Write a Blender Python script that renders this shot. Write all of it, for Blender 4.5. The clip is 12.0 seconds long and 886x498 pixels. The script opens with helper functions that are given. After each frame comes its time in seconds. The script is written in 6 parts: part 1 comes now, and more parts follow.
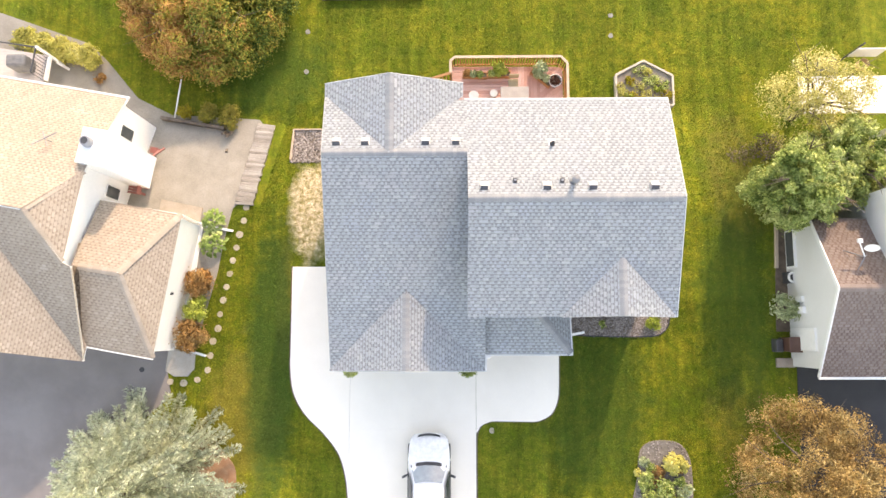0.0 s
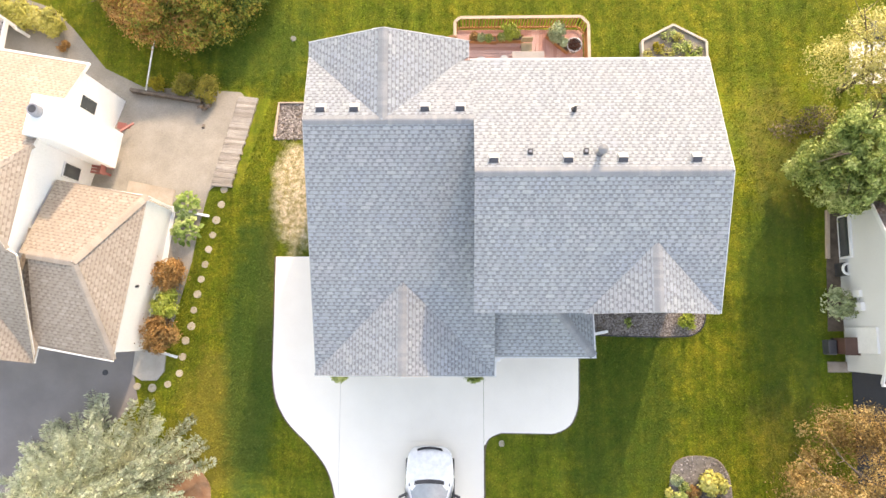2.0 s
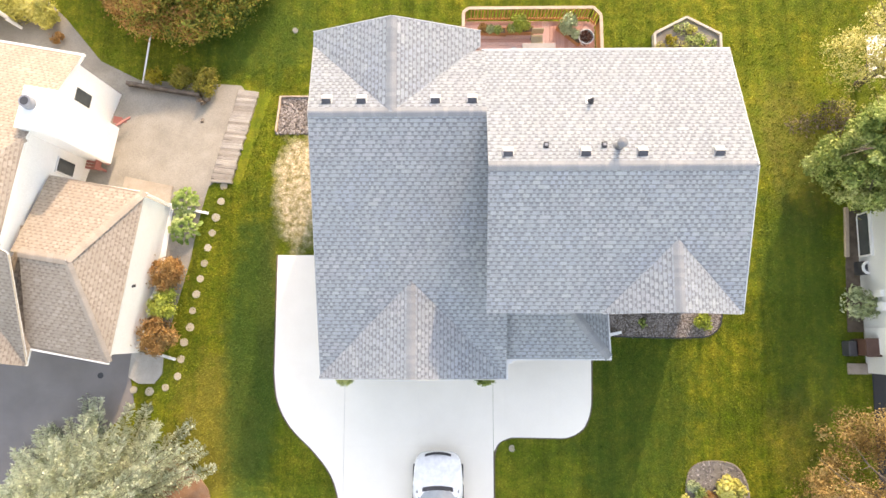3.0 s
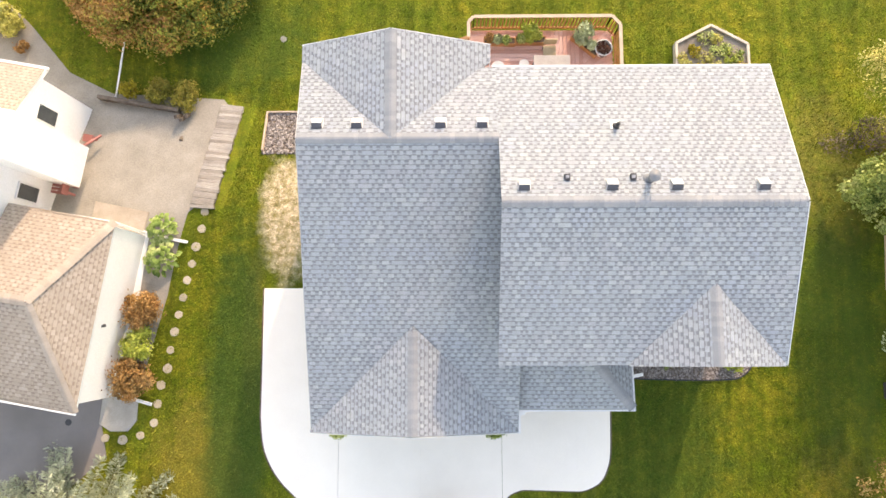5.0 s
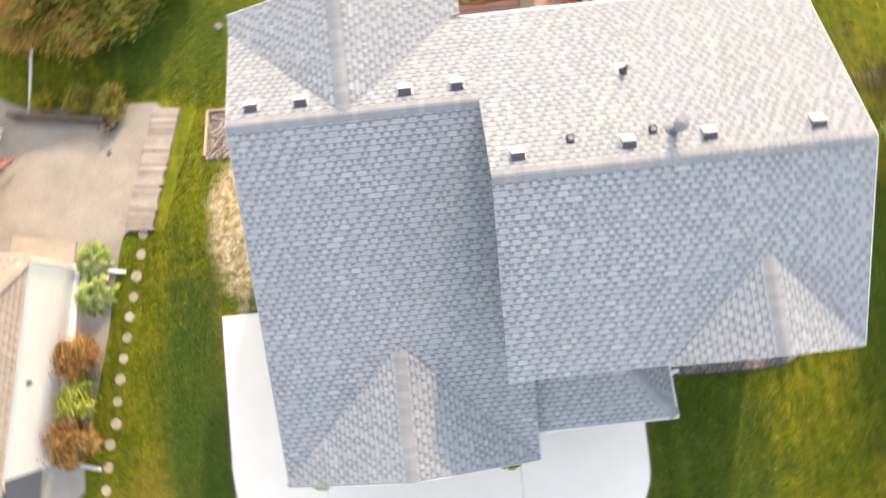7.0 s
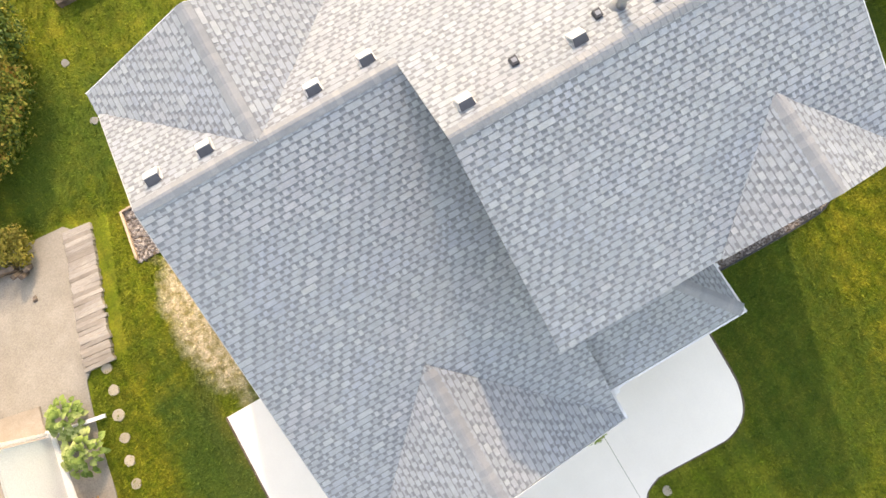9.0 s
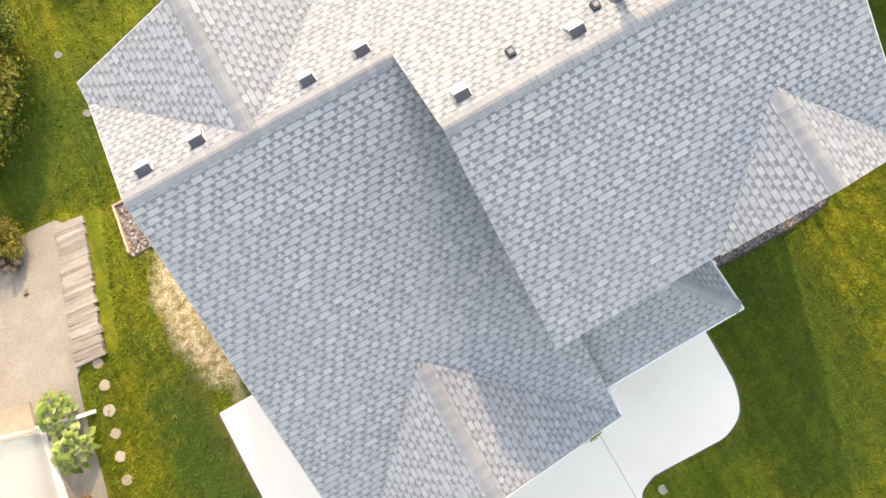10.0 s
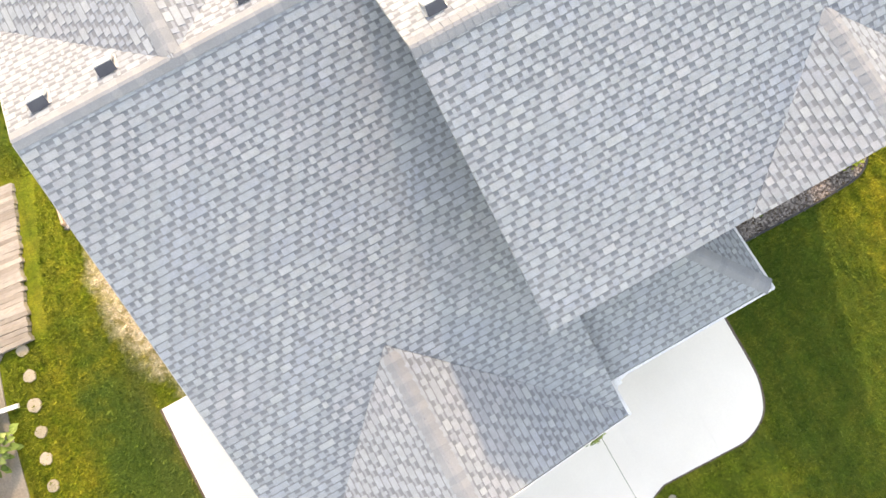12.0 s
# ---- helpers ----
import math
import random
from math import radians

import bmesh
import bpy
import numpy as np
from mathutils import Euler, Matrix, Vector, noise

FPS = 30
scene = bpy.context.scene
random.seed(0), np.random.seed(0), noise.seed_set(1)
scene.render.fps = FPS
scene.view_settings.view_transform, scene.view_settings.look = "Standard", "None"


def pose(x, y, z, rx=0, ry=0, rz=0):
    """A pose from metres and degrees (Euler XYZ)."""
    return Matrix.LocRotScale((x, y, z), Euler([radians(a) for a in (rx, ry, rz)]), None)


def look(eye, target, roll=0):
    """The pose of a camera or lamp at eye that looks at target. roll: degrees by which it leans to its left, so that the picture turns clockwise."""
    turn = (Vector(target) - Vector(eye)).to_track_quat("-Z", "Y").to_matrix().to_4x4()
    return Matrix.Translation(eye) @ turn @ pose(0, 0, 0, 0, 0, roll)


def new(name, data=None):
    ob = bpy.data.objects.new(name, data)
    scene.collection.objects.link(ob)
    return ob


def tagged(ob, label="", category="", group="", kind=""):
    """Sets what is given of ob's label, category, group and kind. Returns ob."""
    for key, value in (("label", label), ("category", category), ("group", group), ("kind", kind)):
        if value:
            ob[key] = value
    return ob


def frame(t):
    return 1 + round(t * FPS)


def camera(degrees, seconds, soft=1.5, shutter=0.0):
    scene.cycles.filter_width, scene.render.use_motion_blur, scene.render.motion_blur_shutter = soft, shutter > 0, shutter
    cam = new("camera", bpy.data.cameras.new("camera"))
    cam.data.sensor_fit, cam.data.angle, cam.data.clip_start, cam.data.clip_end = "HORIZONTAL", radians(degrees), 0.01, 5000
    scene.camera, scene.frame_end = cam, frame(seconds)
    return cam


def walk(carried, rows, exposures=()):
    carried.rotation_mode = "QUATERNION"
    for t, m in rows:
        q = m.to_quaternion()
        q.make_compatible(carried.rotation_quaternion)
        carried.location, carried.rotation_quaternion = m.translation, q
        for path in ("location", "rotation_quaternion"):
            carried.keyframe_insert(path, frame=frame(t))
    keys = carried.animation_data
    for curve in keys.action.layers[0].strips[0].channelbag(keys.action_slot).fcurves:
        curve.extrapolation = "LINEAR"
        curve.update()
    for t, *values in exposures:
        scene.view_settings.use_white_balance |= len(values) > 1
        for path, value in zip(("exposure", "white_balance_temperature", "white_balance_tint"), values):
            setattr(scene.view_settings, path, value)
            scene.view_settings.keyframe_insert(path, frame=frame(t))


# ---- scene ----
cam = camera(66.0, 12.0, shutter=0.3)
EYE = 32.0
ROWS = [
    (0, -0.588, 1.598, -0.401, 0.848, 6.924, 0.033),
    (0.5, -0.404, 2.368, -0.496, 0.997, 7.089, -0.092),
    (1, -0.048, 3.656, -0.331, 1.558, 6.711, -0.010),
    (1.5, -0.175, 4.829, -0.292, 1.606, 6.766, -0.034),
    (2, -0.488, 5.287, -0.423, 1.459, 6.871, -0.103),
    (2.5, -0.775, 5.440, -0.485, 1.182, 7.031, -0.082),
    (4.3, -1.364, 8.308, 0.376, 0.545, 6.474, 0.057),
    (4.5, -1.393, 8.326, 0.560, 0.412, 6.609, 0.063),
    (5, -1.356, 8.321, 1.148, 0.533, 6.545, 0.093),
    (5.5, -1.306, 8.542, 1.487, 0.525, 6.550, 0.110),
    (6, -1.208, 9.483, 1.510, 0.409, 6.729, 0.053),
    (6.5, -1.120, 10.751, 1.451, 0.420, 6.733, -0.044),
    (6.8, -1.162, 11.453, 1.399, 0.056, 6.827, 0.100),
    (6.9, -1.175, 11.687, 1.382, -0.066, 6.858, 1.854),
    (7, -1.189, 11.921, 1.365, -0.188, 6.889, 6.229),
    (7.1, -1.212, 12.029, 1.362, -0.536, 6.867, 15.570),
    (7.2, -1.235, 12.138, 1.359, -0.884, 6.844, 21.638),
    (7.3, -1.259, 12.246, 1.357, -1.232, 6.822, 27.649),
    (7.4, -1.282, 12.354, 1.354, -1.580, 6.799, 29.832),
    (7.5, -1.305, 12.463, 1.351, -1.928, 6.776, 30.642),
    (9.5, -1.511, 14.184, 1.423, -2.454, 6.608, 29.973),
    (10, -1.504, 14.187, 1.315, -2.585, 6.509, 29.828),
    (10.5, -1.392, 14.805, 1.160, -2.837, 6.631, 29.636),
    (11, -1.314, 15.945, 1.031, -3.038, 6.774, 29.590),
    (11.5, -1.311, 16.572, 0.944, -3.028, 6.775, 29.487),
    (12, -1.361, 16.588, 0.854, -2.859, 6.367, 29.431),
]
walk(cam, [(t, pose(0, 0, EYE, -90, 0, 0) @ pose(x, y, z, 90 + pitch, 0, yaw) @ pose(0, 0, 0, 0, 0, -roll)) for t, x, y, z, yaw, pitch, roll in ROWS],
     [(0.0, 2.77, 11200, 18), (6.0, 2.70, 11300, 18), (9.0, 2.70, 11800, 17), (12.0, 2.92, 12300, 18)])

# ---- light ----
SUN_EL, SUN_AZ = 28.0, 18.0          # degrees above the horizon, and east of north
world = bpy.data.worlds.new("sky")
scene.world = world
world.use_nodes = True
wn = world.node_tree.nodes
sky = wn.new("ShaderNodeTexSky")
sky.sky_type, sky.sun_disc = "NISHITA", False
sky.sun_elevation, sky.sun_rotation = radians(SUN_EL), radians(SUN_AZ)
sky.air_density, sky.dust_density, sky.ozone_density = 0.8, 0.4, 0.5
wn["Background"].inputs["Strength"].default_value = 0.144
world.node_tree.links.new(sky.outputs[0], wn["Background"].inputs["Color"])
sun_data = bpy.data.lights.new("sun", "SUN")
sun_data.energy, sun_data.angle, sun_data.color = 0.6, radians(1.4), (1.0, 0.965, 0.935)
sun = new("sun", sun_data)
sun.matrix_world = look((60 * math.sin(radians(SUN_AZ)), 60 * math.cos(radians(SUN_AZ)), 60 * math.tan(radians(SUN_EL))), (0, 0, 0))


# ---- materials ----
def nodes_of(name):
    m = bpy.data.materials.new(name)
    m.use_nodes = True
    t = m.node_tree
    return m, t, t.nodes["Principled BSDF"]


def math_node(t, op, a, b=None):
    n = t.nodes.new("ShaderNodeMath")
    n.operation = op
    for k, v in enumerate((a, b)):
        if v is None:
            continue
        if isinstance(v, (int, float)):
            n.inputs[k].default_value = v
        else:
            t.links.new(v, n.inputs[k])
    return n.outputs[0]


def noise_node(t, scale, detail=4.0, stretch=(1, 1, 1), rough=0.6):
    geo = t.nodes.new("ShaderNodeNewGeometry")
    mp = t.nodes.new("ShaderNodeMapping")
    mp.inputs["Scale"].default_value = stretch
    t.links.new(geo.outputs["Position"], mp.inputs["Vector"])
    n = t.nodes.new("ShaderNodeTexNoise")
    n.inputs["Scale"].default_value, n.inputs["Detail"].default_value, n.inputs["Roughness"].default_value = scale, detail, rough
    t.links.new(mp.outputs[0], n.inputs["Vector"])
    return n.outputs["Fac"]


def ramp(t, fac, stops):
    r = t.nodes.new("ShaderNodeValToRGB")
    while len(r.color_ramp.elements) < len(stops):
        r.color_ramp.elements.new(0.5)
    for e, (p, c) in zip(r.color_ramp.elements, stops):
        e.position, e.color = p, (*c, 1)
    t.links.new(fac, r.inputs[0])
    return r.outputs[0]


def mix(t, fac, a, b, kind="MIX"):
    n = t.nodes.new("ShaderNodeMix")
    n.data_type, n.blend_type = "RGBA", kind
    for k, v in ((0, fac), (6, a), (7, b)):
        if isinstance(v, (int, float)):
            n.inputs[k].default_value = v
        elif isinstance(v, tuple):
            n.inputs[k].default_value = (*v, 1)
        else:
            t.links.new(v, n.inputs[k])
    return n.outputs[2]


def bump(t, b, height, strength, distance):
    n = t.nodes.new("ShaderNodeBump")
    n.inputs["Strength"].default_value, n.inputs["Distance"].default_value = strength, distance
    t.links.new(height, n.inputs["Height"])
    t.links.new(n.outputs[0], b.inputs["Normal"])


def spread(t, fac, lo, hi):
    n = t.nodes.new("ShaderNodeMapRange")
    n.inputs[1].default_value, n.inputs[2].default_value = lo, hi
    t.links.new(fac, n.inputs[0])
    return n.outputs[0]


def random_of(t):
    """One random number a piece, whether it is an object or an island of a joined mesh."""
    geo, info = t.nodes.new("ShaderNodeNewGeometry"), t.nodes.new("ShaderNodeObjectInfo")
    return math_node(t, "FRACT", math_node(t, "ADD", geo.outputs["Random Per Island"], info.outputs["Random"]))


def plain(name, a, b, rough=0.7, scale=3.0, fine=40.0, relief=0.3, metal=0.0, stretch=(1, 1, 1), grain=0.35):
    """Two tones at a large scale, grain at a small one."""
    m, t, p = nodes_of(name)
    big, small = noise_node(t, scale, 4, stretch), noise_node(t, fine, 3, stretch)
    c = mix(t, spread(t, big, 0.35, 0.65), a, b)
    c = mix(t, grain, c, ramp(t, small, ((0.3, (0.45, 0.45, 0.45)), (0.7, (1, 1, 1)))), "MULTIPLY")
    t.links.new(c, p.inputs["Base Color"])
    p.inputs["Roughness"].default_value, p.inputs["Metallic"].default_value = rough, metal
    bump(t, p, small, relief, 0.01)
    return m


def pieces(name, stops, rough=0.85, fine=60.0, relief=0.5, dirt=0.25, big=0.6, stretch=(1, 1, 1)):
    """A material whose tone varies from piece to piece."""
    m, t, p = nodes_of(name)
    c = ramp(t, random_of(t), stops)
    small, large = noise_node(t, fine, 3, stretch), noise_node(t, big, 4)
    c = mix(t, 0.5, c, ramp(t, small, ((0.3, (0.55, 0.55, 0.55)), (0.7, (1.15, 1.15, 1.15)))), "MULTIPLY")
    c = mix(t, dirt, c, ramp(t, large, ((0.3, (0.55, 0.54, 0.52)), (0.7, (1.1, 1.1, 1.1)))), "MULTIPLY")
    t.links.new(c, p.inputs["Base Color"])
    p.inputs["Roughness"].default_value = rough
    bump(t, p, small, relief, 0.008)
    return m


def shingle_blend(name, stops):
    """Mineral granules: a tone for each tab, blotches of a hand's width and faint drifts of hue over metres."""
    m, t, p = nodes_of(name)
    c = ramp(t, random_of(t), stops)
    granule, blotch, drift = noise_node(t, 120, 3), noise_node(t, 7, 4), noise_node(t, 0.9, 3)
    c = mix(t, 0.45, c, ramp(t, granule, ((0.3, (0.6, 0.6, 0.6)), (0.7, (1.25, 1.25, 1.25)))), "MULTIPLY")
    c = mix(t, 0.5, c, ramp(t, blotch, ((0.35, (0.84, 0.84, 0.83)), (0.65, (1.1, 1.1, 1.11)))), "MULTIPLY")
    c = mix(t, 0.6, c, ramp(t, drift, ((0.35, (0.97, 0.99, 1.05)), (0.5, (1.0, 1.02, 0.99)), (0.65, (1.06, 1.0, 1.0)))), "MULTIPLY")
    t.links.new(c, p.inputs["Base Color"])
    p.inputs["Roughness"].default_value = 0.92
    p.inputs["Specular IOR Level"].default_value = 0.3
    bump(t, p, granule, 0.5, 0.004)
    return m


def foliage(name, stops, rough=0.6, clumps=0.9, turned=0.0):
    """Leaves in clumps of tone; turned: how far the colour drifts across each metre of the crown."""
    m, t, p = nodes_of(name)
    clump = spread(t, noise_node(t, clumps, 4), 0.3, 0.7)
    fac = math_node(t, "ADD", math_node(t, "MULTIPLY", random_of(t), 0.45), math_node(t, "MULTIPLY", clump, 0.55))
    if turned:
        tc, sx = t.nodes.new("ShaderNodeTexCoord"), t.nodes.new("ShaderNodeSeparateXYZ")
        t.links.new(tc.outputs["Object"], sx.inputs[0])
        fac = math_node(t, "ADD", fac, math_node(t, "MULTIPLY", sx.outputs[0], turned))
    c = ramp(t, fac, stops)
    c = mix(t, 0.65, c, ramp(t, noise_node(t, 1.9, 4), ((0.33, (0.5, 0.55, 0.45)), (0.66, (1.3, 1.25, 1.15)))), "MULTIPLY")
    t.links.new(c, p.inputs["Base Color"])
    p.inputs["Roughness"].default_value = rough
    p.inputs["Specular IOR Level"].default_value = 0.2
    tr = t.nodes.new("ShaderNodeBsdfTranslucent")
    t.links.new(c, tr.inputs["Color"])
    ms = t.nodes.new("ShaderNodeMixShader")
    ms.inputs[0].default_value = 0.16
    out = t.nodes["Material Output"]
    t.links.new(p.outputs[0], ms.inputs[1])
    t.links.new(tr.outputs[0], ms.inputs[2])
    t.links.new(ms.outputs[0], out.inputs["Surface"])
    return m


def near_spot(t, centre, radii, wobble=0.5):
    """1 at a spot on the ground and 0 away from it, with an uneven edge."""
    geo = t.nodes.new("ShaderNodeNewGeometry")
    mp = t.nodes.new("ShaderNodeMapping")
    mp.vector_type = "POINT"
    mp.inputs["Scale"].default_value = (1 / radii[0], 1 / radii[1], 0)
    mp.inputs["Location"].default_value = (-centre[0] / radii[0], -centre[1] / radii[1], 0)
    t.links.new(geo.outputs["Position"], mp.inputs["Vector"])
    ln = t.nodes.new("ShaderNodeVectorMath")
    ln.operation = "LENGTH"
    t.links.new(mp.outputs[0], ln.inputs[0])
    d = math_node(t, "ADD", ln.outputs["Value"], math_node(t, "MULTIPLY", math_node(t, "SUBTRACT", noise_node(t, 1.6, 5), 0.5), wobble * 2))
    return spread(t, d, 1.1, 0.65)


def lawn(name, blades=False):
    m, t, p = nodes_of(name)
    fine, mid, big = noise_node(t, 15, 6, (1, 1, 0), 0.7), noise_node(t, 2.2, 6, (1, 1, 0)), noise_node(t, 0.35, 4, (1, 1, 0))
    rows_y, rows_x = noise_node(t, 1.7, 5, (1, 0.1, 0)), noise_node(t, 2.3, 5, (0.12, 1, 0))
    green, gold = (0.045, 0.108, 0.016), (0.33, 0.295, 0.035)
    c = mix(t, spread(t, big, 0.24, 0.70), green, gold)
    c = mix(t, spread(t, mid, 0.35, 0.7), c, (0.11, 0.165, 0.014))
    c = mix(t, 0.6, c, ramp(t, rows_y, ((0.38, (0.62, 0.66, 0.6)), (0.62, (1.2, 1.16, 1.1)))), "MULTIPLY")
    c = mix(t, 0.35, c, ramp(t, rows_x, ((0.38, (0.85, 0.86, 0.85)), (0.62, (1.1, 1.08, 1.05)))), "MULTIPLY")
    c = mix(t, 0.65, c, ramp(t, fine, ((0.3, (0.3, 0.33, 0.28)), (0.7, (1.45, 1.4, 1.3)))), "MULTIPLY")
    c = mix(t, 0.35, c, ramp(t, noise_node(t, 4.5, 5, (1, 1, 0)), ((0.34, (0.4, 0.46, 0.4)), (0.68, (1.35, 1.3, 1.2)))), "MULTIPLY")
    c = mix(t, 0.4, c, ramp(t, noise_node(t, 6.5, 4, (1, 0.04, 0)), ((0.36, (0.72, 0.74, 0.7)), (0.64, (1.22, 1.2, 1.2)))), "MULTIPLY")
    straw = mix(t, spread(t, noise_node(t, 5, 5), 0.4, 0.62), (0.70, 0.58, 0.41), (0.36, 0.29, 0.13))
    c = mix(t, near_spot(t, (-7.0, 5.2), (1.1, 2.5), 0.5), c, straw)
    worn = mix(t, spread(t, noise_node(t, 4, 5), 0.4, 0.6), (0.17, 0.125, 0.04), (0.09, 0.085, 0.02))
    c = mix(t, math_node(t, "MULTIPLY", near_spot(t, (12.3, 6.5), (1.6, 3.6), 0.6), 0.45), c, worn)
    c = mix(t, math_node(t, "MULTIPLY", near_spot(t, (11.6, -4.2), (1.5, 2.0), 0.7), 0.35), c, worn)
    c = mix(t, math_node(t, "MULTIPLY", near_spot(t, (-9.9, -4.2), (1.8, 3.2), 0.9), 0.6), c, (0.26, 0.20, 0.04))
    c = mix(t, math_node(t, "MULTIPLY", near_spot(t, (-8.1, 1.0), (0.45, 3.0), 0.6), 0.5), c, (0.24, 0.18, 0.05))
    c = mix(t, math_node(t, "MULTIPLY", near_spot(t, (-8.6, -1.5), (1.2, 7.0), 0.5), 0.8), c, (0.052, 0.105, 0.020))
    # greener spots that put tree and house shade into the turf colour
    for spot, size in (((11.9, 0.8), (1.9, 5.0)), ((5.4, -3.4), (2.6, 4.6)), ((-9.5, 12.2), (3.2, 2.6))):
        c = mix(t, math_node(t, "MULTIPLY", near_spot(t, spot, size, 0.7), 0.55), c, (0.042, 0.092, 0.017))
    if blades:
        c = mix(t, 1.0, c, ramp(t, random_of(t), ((0.0, (0.7, 0.78, 0.7)), (0.6, (1.25, 1.25, 1.2)), (0.9, (1.5, 1.48, 1.55)), (1.0, (1.75, 1.68, 2.2)))), "MULTIPLY")
    t.links.new(c, p.inputs["Base Color"])
    p.inputs["Roughness"].default_value = 0.9
    p.inputs["Specular IOR Level"].default_value = 0.144
    bump(t, p, fine, 0.9, 0.06)
    return m


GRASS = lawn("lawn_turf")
BLADE = lawn("grass_blade", True)
SHINGLE = shingle_blend("grey_shingle", ((0.0, (0.268, 0.294, 0.318)), (0.4, (0.284, 0.31, 0.333)), (0.85, (0.302, 0.327, 0.348)), (1.0, (0.328, 0.35, 0.364))))
SHINGLE_LOW = plain("grey_shingle_underlay", (0.25, 0.272, 0.298), (0.275, 0.297, 0.323), 0.95, 1.0, 90)
# soft and dark bands carry the shadow below each course as colour
SHINGLE_MID = plain("grey_shingle_soft_shade_band", (0.178, 0.193, 0.211), (0.198, 0.213, 0.231), 0.95, 1.0, 90)
TAN_MID = plain("tan_shingle_soft_shade_band", (0.285, 0.225, 0.178), (0.315, 0.25, 0.2), 0.95, 1.0, 60)
SHINGLE_DARK = plain("grey_shingle_shadow_and_edge", (0.168, 0.182, 0.198), (0.19, 0.204, 0.22), 0.95, 1.0, 90)
RIDGE = pieces("grey_ridge_cap", ((0.0, (0.225, 0.24, 0.258)), (0.6, (0.243, 0.257, 0.274)), (1.0, (0.275, 0.284, 0.295))), 0.9, 90, 0.5, 0.2)
TAN = pieces("tan_shingle", ((0.0, (0.35, 0.288, 0.234)), (0.4, (0.372, 0.31, 0.254)), (0.8, (0.394, 0.328, 0.27)), (1.0, (0.42, 0.352, 0.292))), 0.9, 60, 0.4, 0.2)
TAN_LOW = plain("tan_shingle_underlay", (0.335, 0.274, 0.222), (0.37, 0.305, 0.25), 0.95, 1.0, 60)
# as on the grey roof, course shadow is painted with this tone
TAN_DARK = plain("tan_shingle_shadow_and_edge", (0.25, 0.192, 0.15), (0.28, 0.22, 0.175), 0.95, 1.0, 60)
BROWN = pieces("brown_shingle", ((0.0, (0.20, 0.155, 0.14)), (0.5, (0.22, 0.172, 0.155)), (1.0, (0.24, 0.19, 0.172))), 0.9, 60, 0.4, 0.2)
BROWN_LOW = plain("brown_shingle_underlay", (0.145, 0.10, 0.085), (0.19, 0.135, 0.115), 0.95, 1.0, 60)
CONCRETE = plain("concrete", (0.84, 0.775, 0.685), (0.87, 0.805, 0.715), 0.85, 0.9, 25, 0.05, grain=0.06)
JOINT = plain("joint", (0.48, 0.455, 0.42), (0.54, 0.515, 0.48), 0.9)
ASPHALT = plain("asphalt", (0.215, 0.19, 0.183), (0.262, 0.235, 0.227), 0.85, 0.6, 90, 0.4)
ASPHALT_NEW = plain("sealed_asphalt", (0.018, 0.018, 0.022), (0.03, 0.03, 0.034), 0.7, 0.6, 90, 0.4)
WHITE = plain("white_paint", (0.78, 0.78, 0.77), (0.82, 0.82, 0.81), 0.5, 1.5, 30, 0.05)
SIDING = plain("white_siding", (0.86, 0.86, 0.845), (0.89, 0.89, 0.88), 0.6, 1.0, 30, 0.05)
# assumed dark tone for unseen walls, so less light bounces onto porch and lawn
SIDING_DUSK = plain("blue_grey_siding", (0.26, 0.28, 0.30), (0.30, 0.32, 0.34), 0.6, 1.0, 30, 0.05)
SIDING_GREY = plain("grey_siding", (0.68, 0.68, 0.665), (0.72, 0.72, 0.71), 0.6, 0.6, 30, 0.05)
DECK_RED = pieces("red_stained_boards", ((0.0, (0.64, 0.31, 0.24)), (0.5, (0.75, 0.40, 0.32)), (1.0, (0.82, 0.50, 0.42))), 0.6, 30, 0.3, 0.3, 0.8)
CREAM_WOOD = plain("cream_timber", (0.50, 0.43, 0.35), (0.60, 0.52, 0.43), 0.7, 2.0, 40, 0.2)
RAIL_WOOD = plain("tan_rail_wood", (0.46, 0.34, 0.25), (0.55, 0.42, 0.32), 0.65, 2.0, 40, 0.2)
PICKET = plain("orange_picket_wood", (0.45, 0.19, 0.08), (0.55, 0.26, 0.11), 0.65, 2.0, 40, 0.2)
TIMBER = pieces("weathered_timber", ((0.0, (0.30, 0.26, 0.22)), (0.5, (0.40, 0.355, 0.31)), (1.0, (0.50, 0.45, 0.40))), 0.9, 20, 0.7, 0.5, 1.5, (0.3, 3, 3))
OLD_TIMBER = plain("dark_timber", (0.09, 0.065, 0.05), (0.19, 0.15, 0.12), 0.9, 3, 30, 0.6)
GRAVEL = plain("pea_gravel", (0.27, 0.245, 0.21), (0.335, 0.305, 0.265), 0.95, 1.2, 22, 0.8, grain=0.5)
ROCK = pieces("river_rock", ((0.0, (0.11, 0.09, 0.085)), (0.5, (0.23, 0.195, 0.175)), (1.0, (0.42, 0.37, 0.34))), 0.85, 60, 0.3, 0.2)
SOIL = plain("mulch", (0.11, 0.078, 0.055), (0.19, 0.14, 0.105), 0.95, 2.5, 35, 1.0)
BED_SOIL = plain("dry_bed_soil", (0.20, 0.165, 0.13), (0.31, 0.265, 0.215), 0.95, 3.0, 30, 1.0)
RED_MULCH = plain("bark_mulch", (0.33, 0.17, 0.10), (0.42, 0.25, 0.16), 0.95, 2.5, 30, 1.0)
METAL = plain("galvanised_metal", (0.25, 0.26, 0.28), (0.33, 0.34, 0.36), 0.5, 3, 40, 0.1, 0.5)
FLUE_METAL = plain("weathered_flue_metal", (0.13, 0.14, 0.155), (0.18, 0.19, 0.205), 0.55, 3, 40, 0.1)
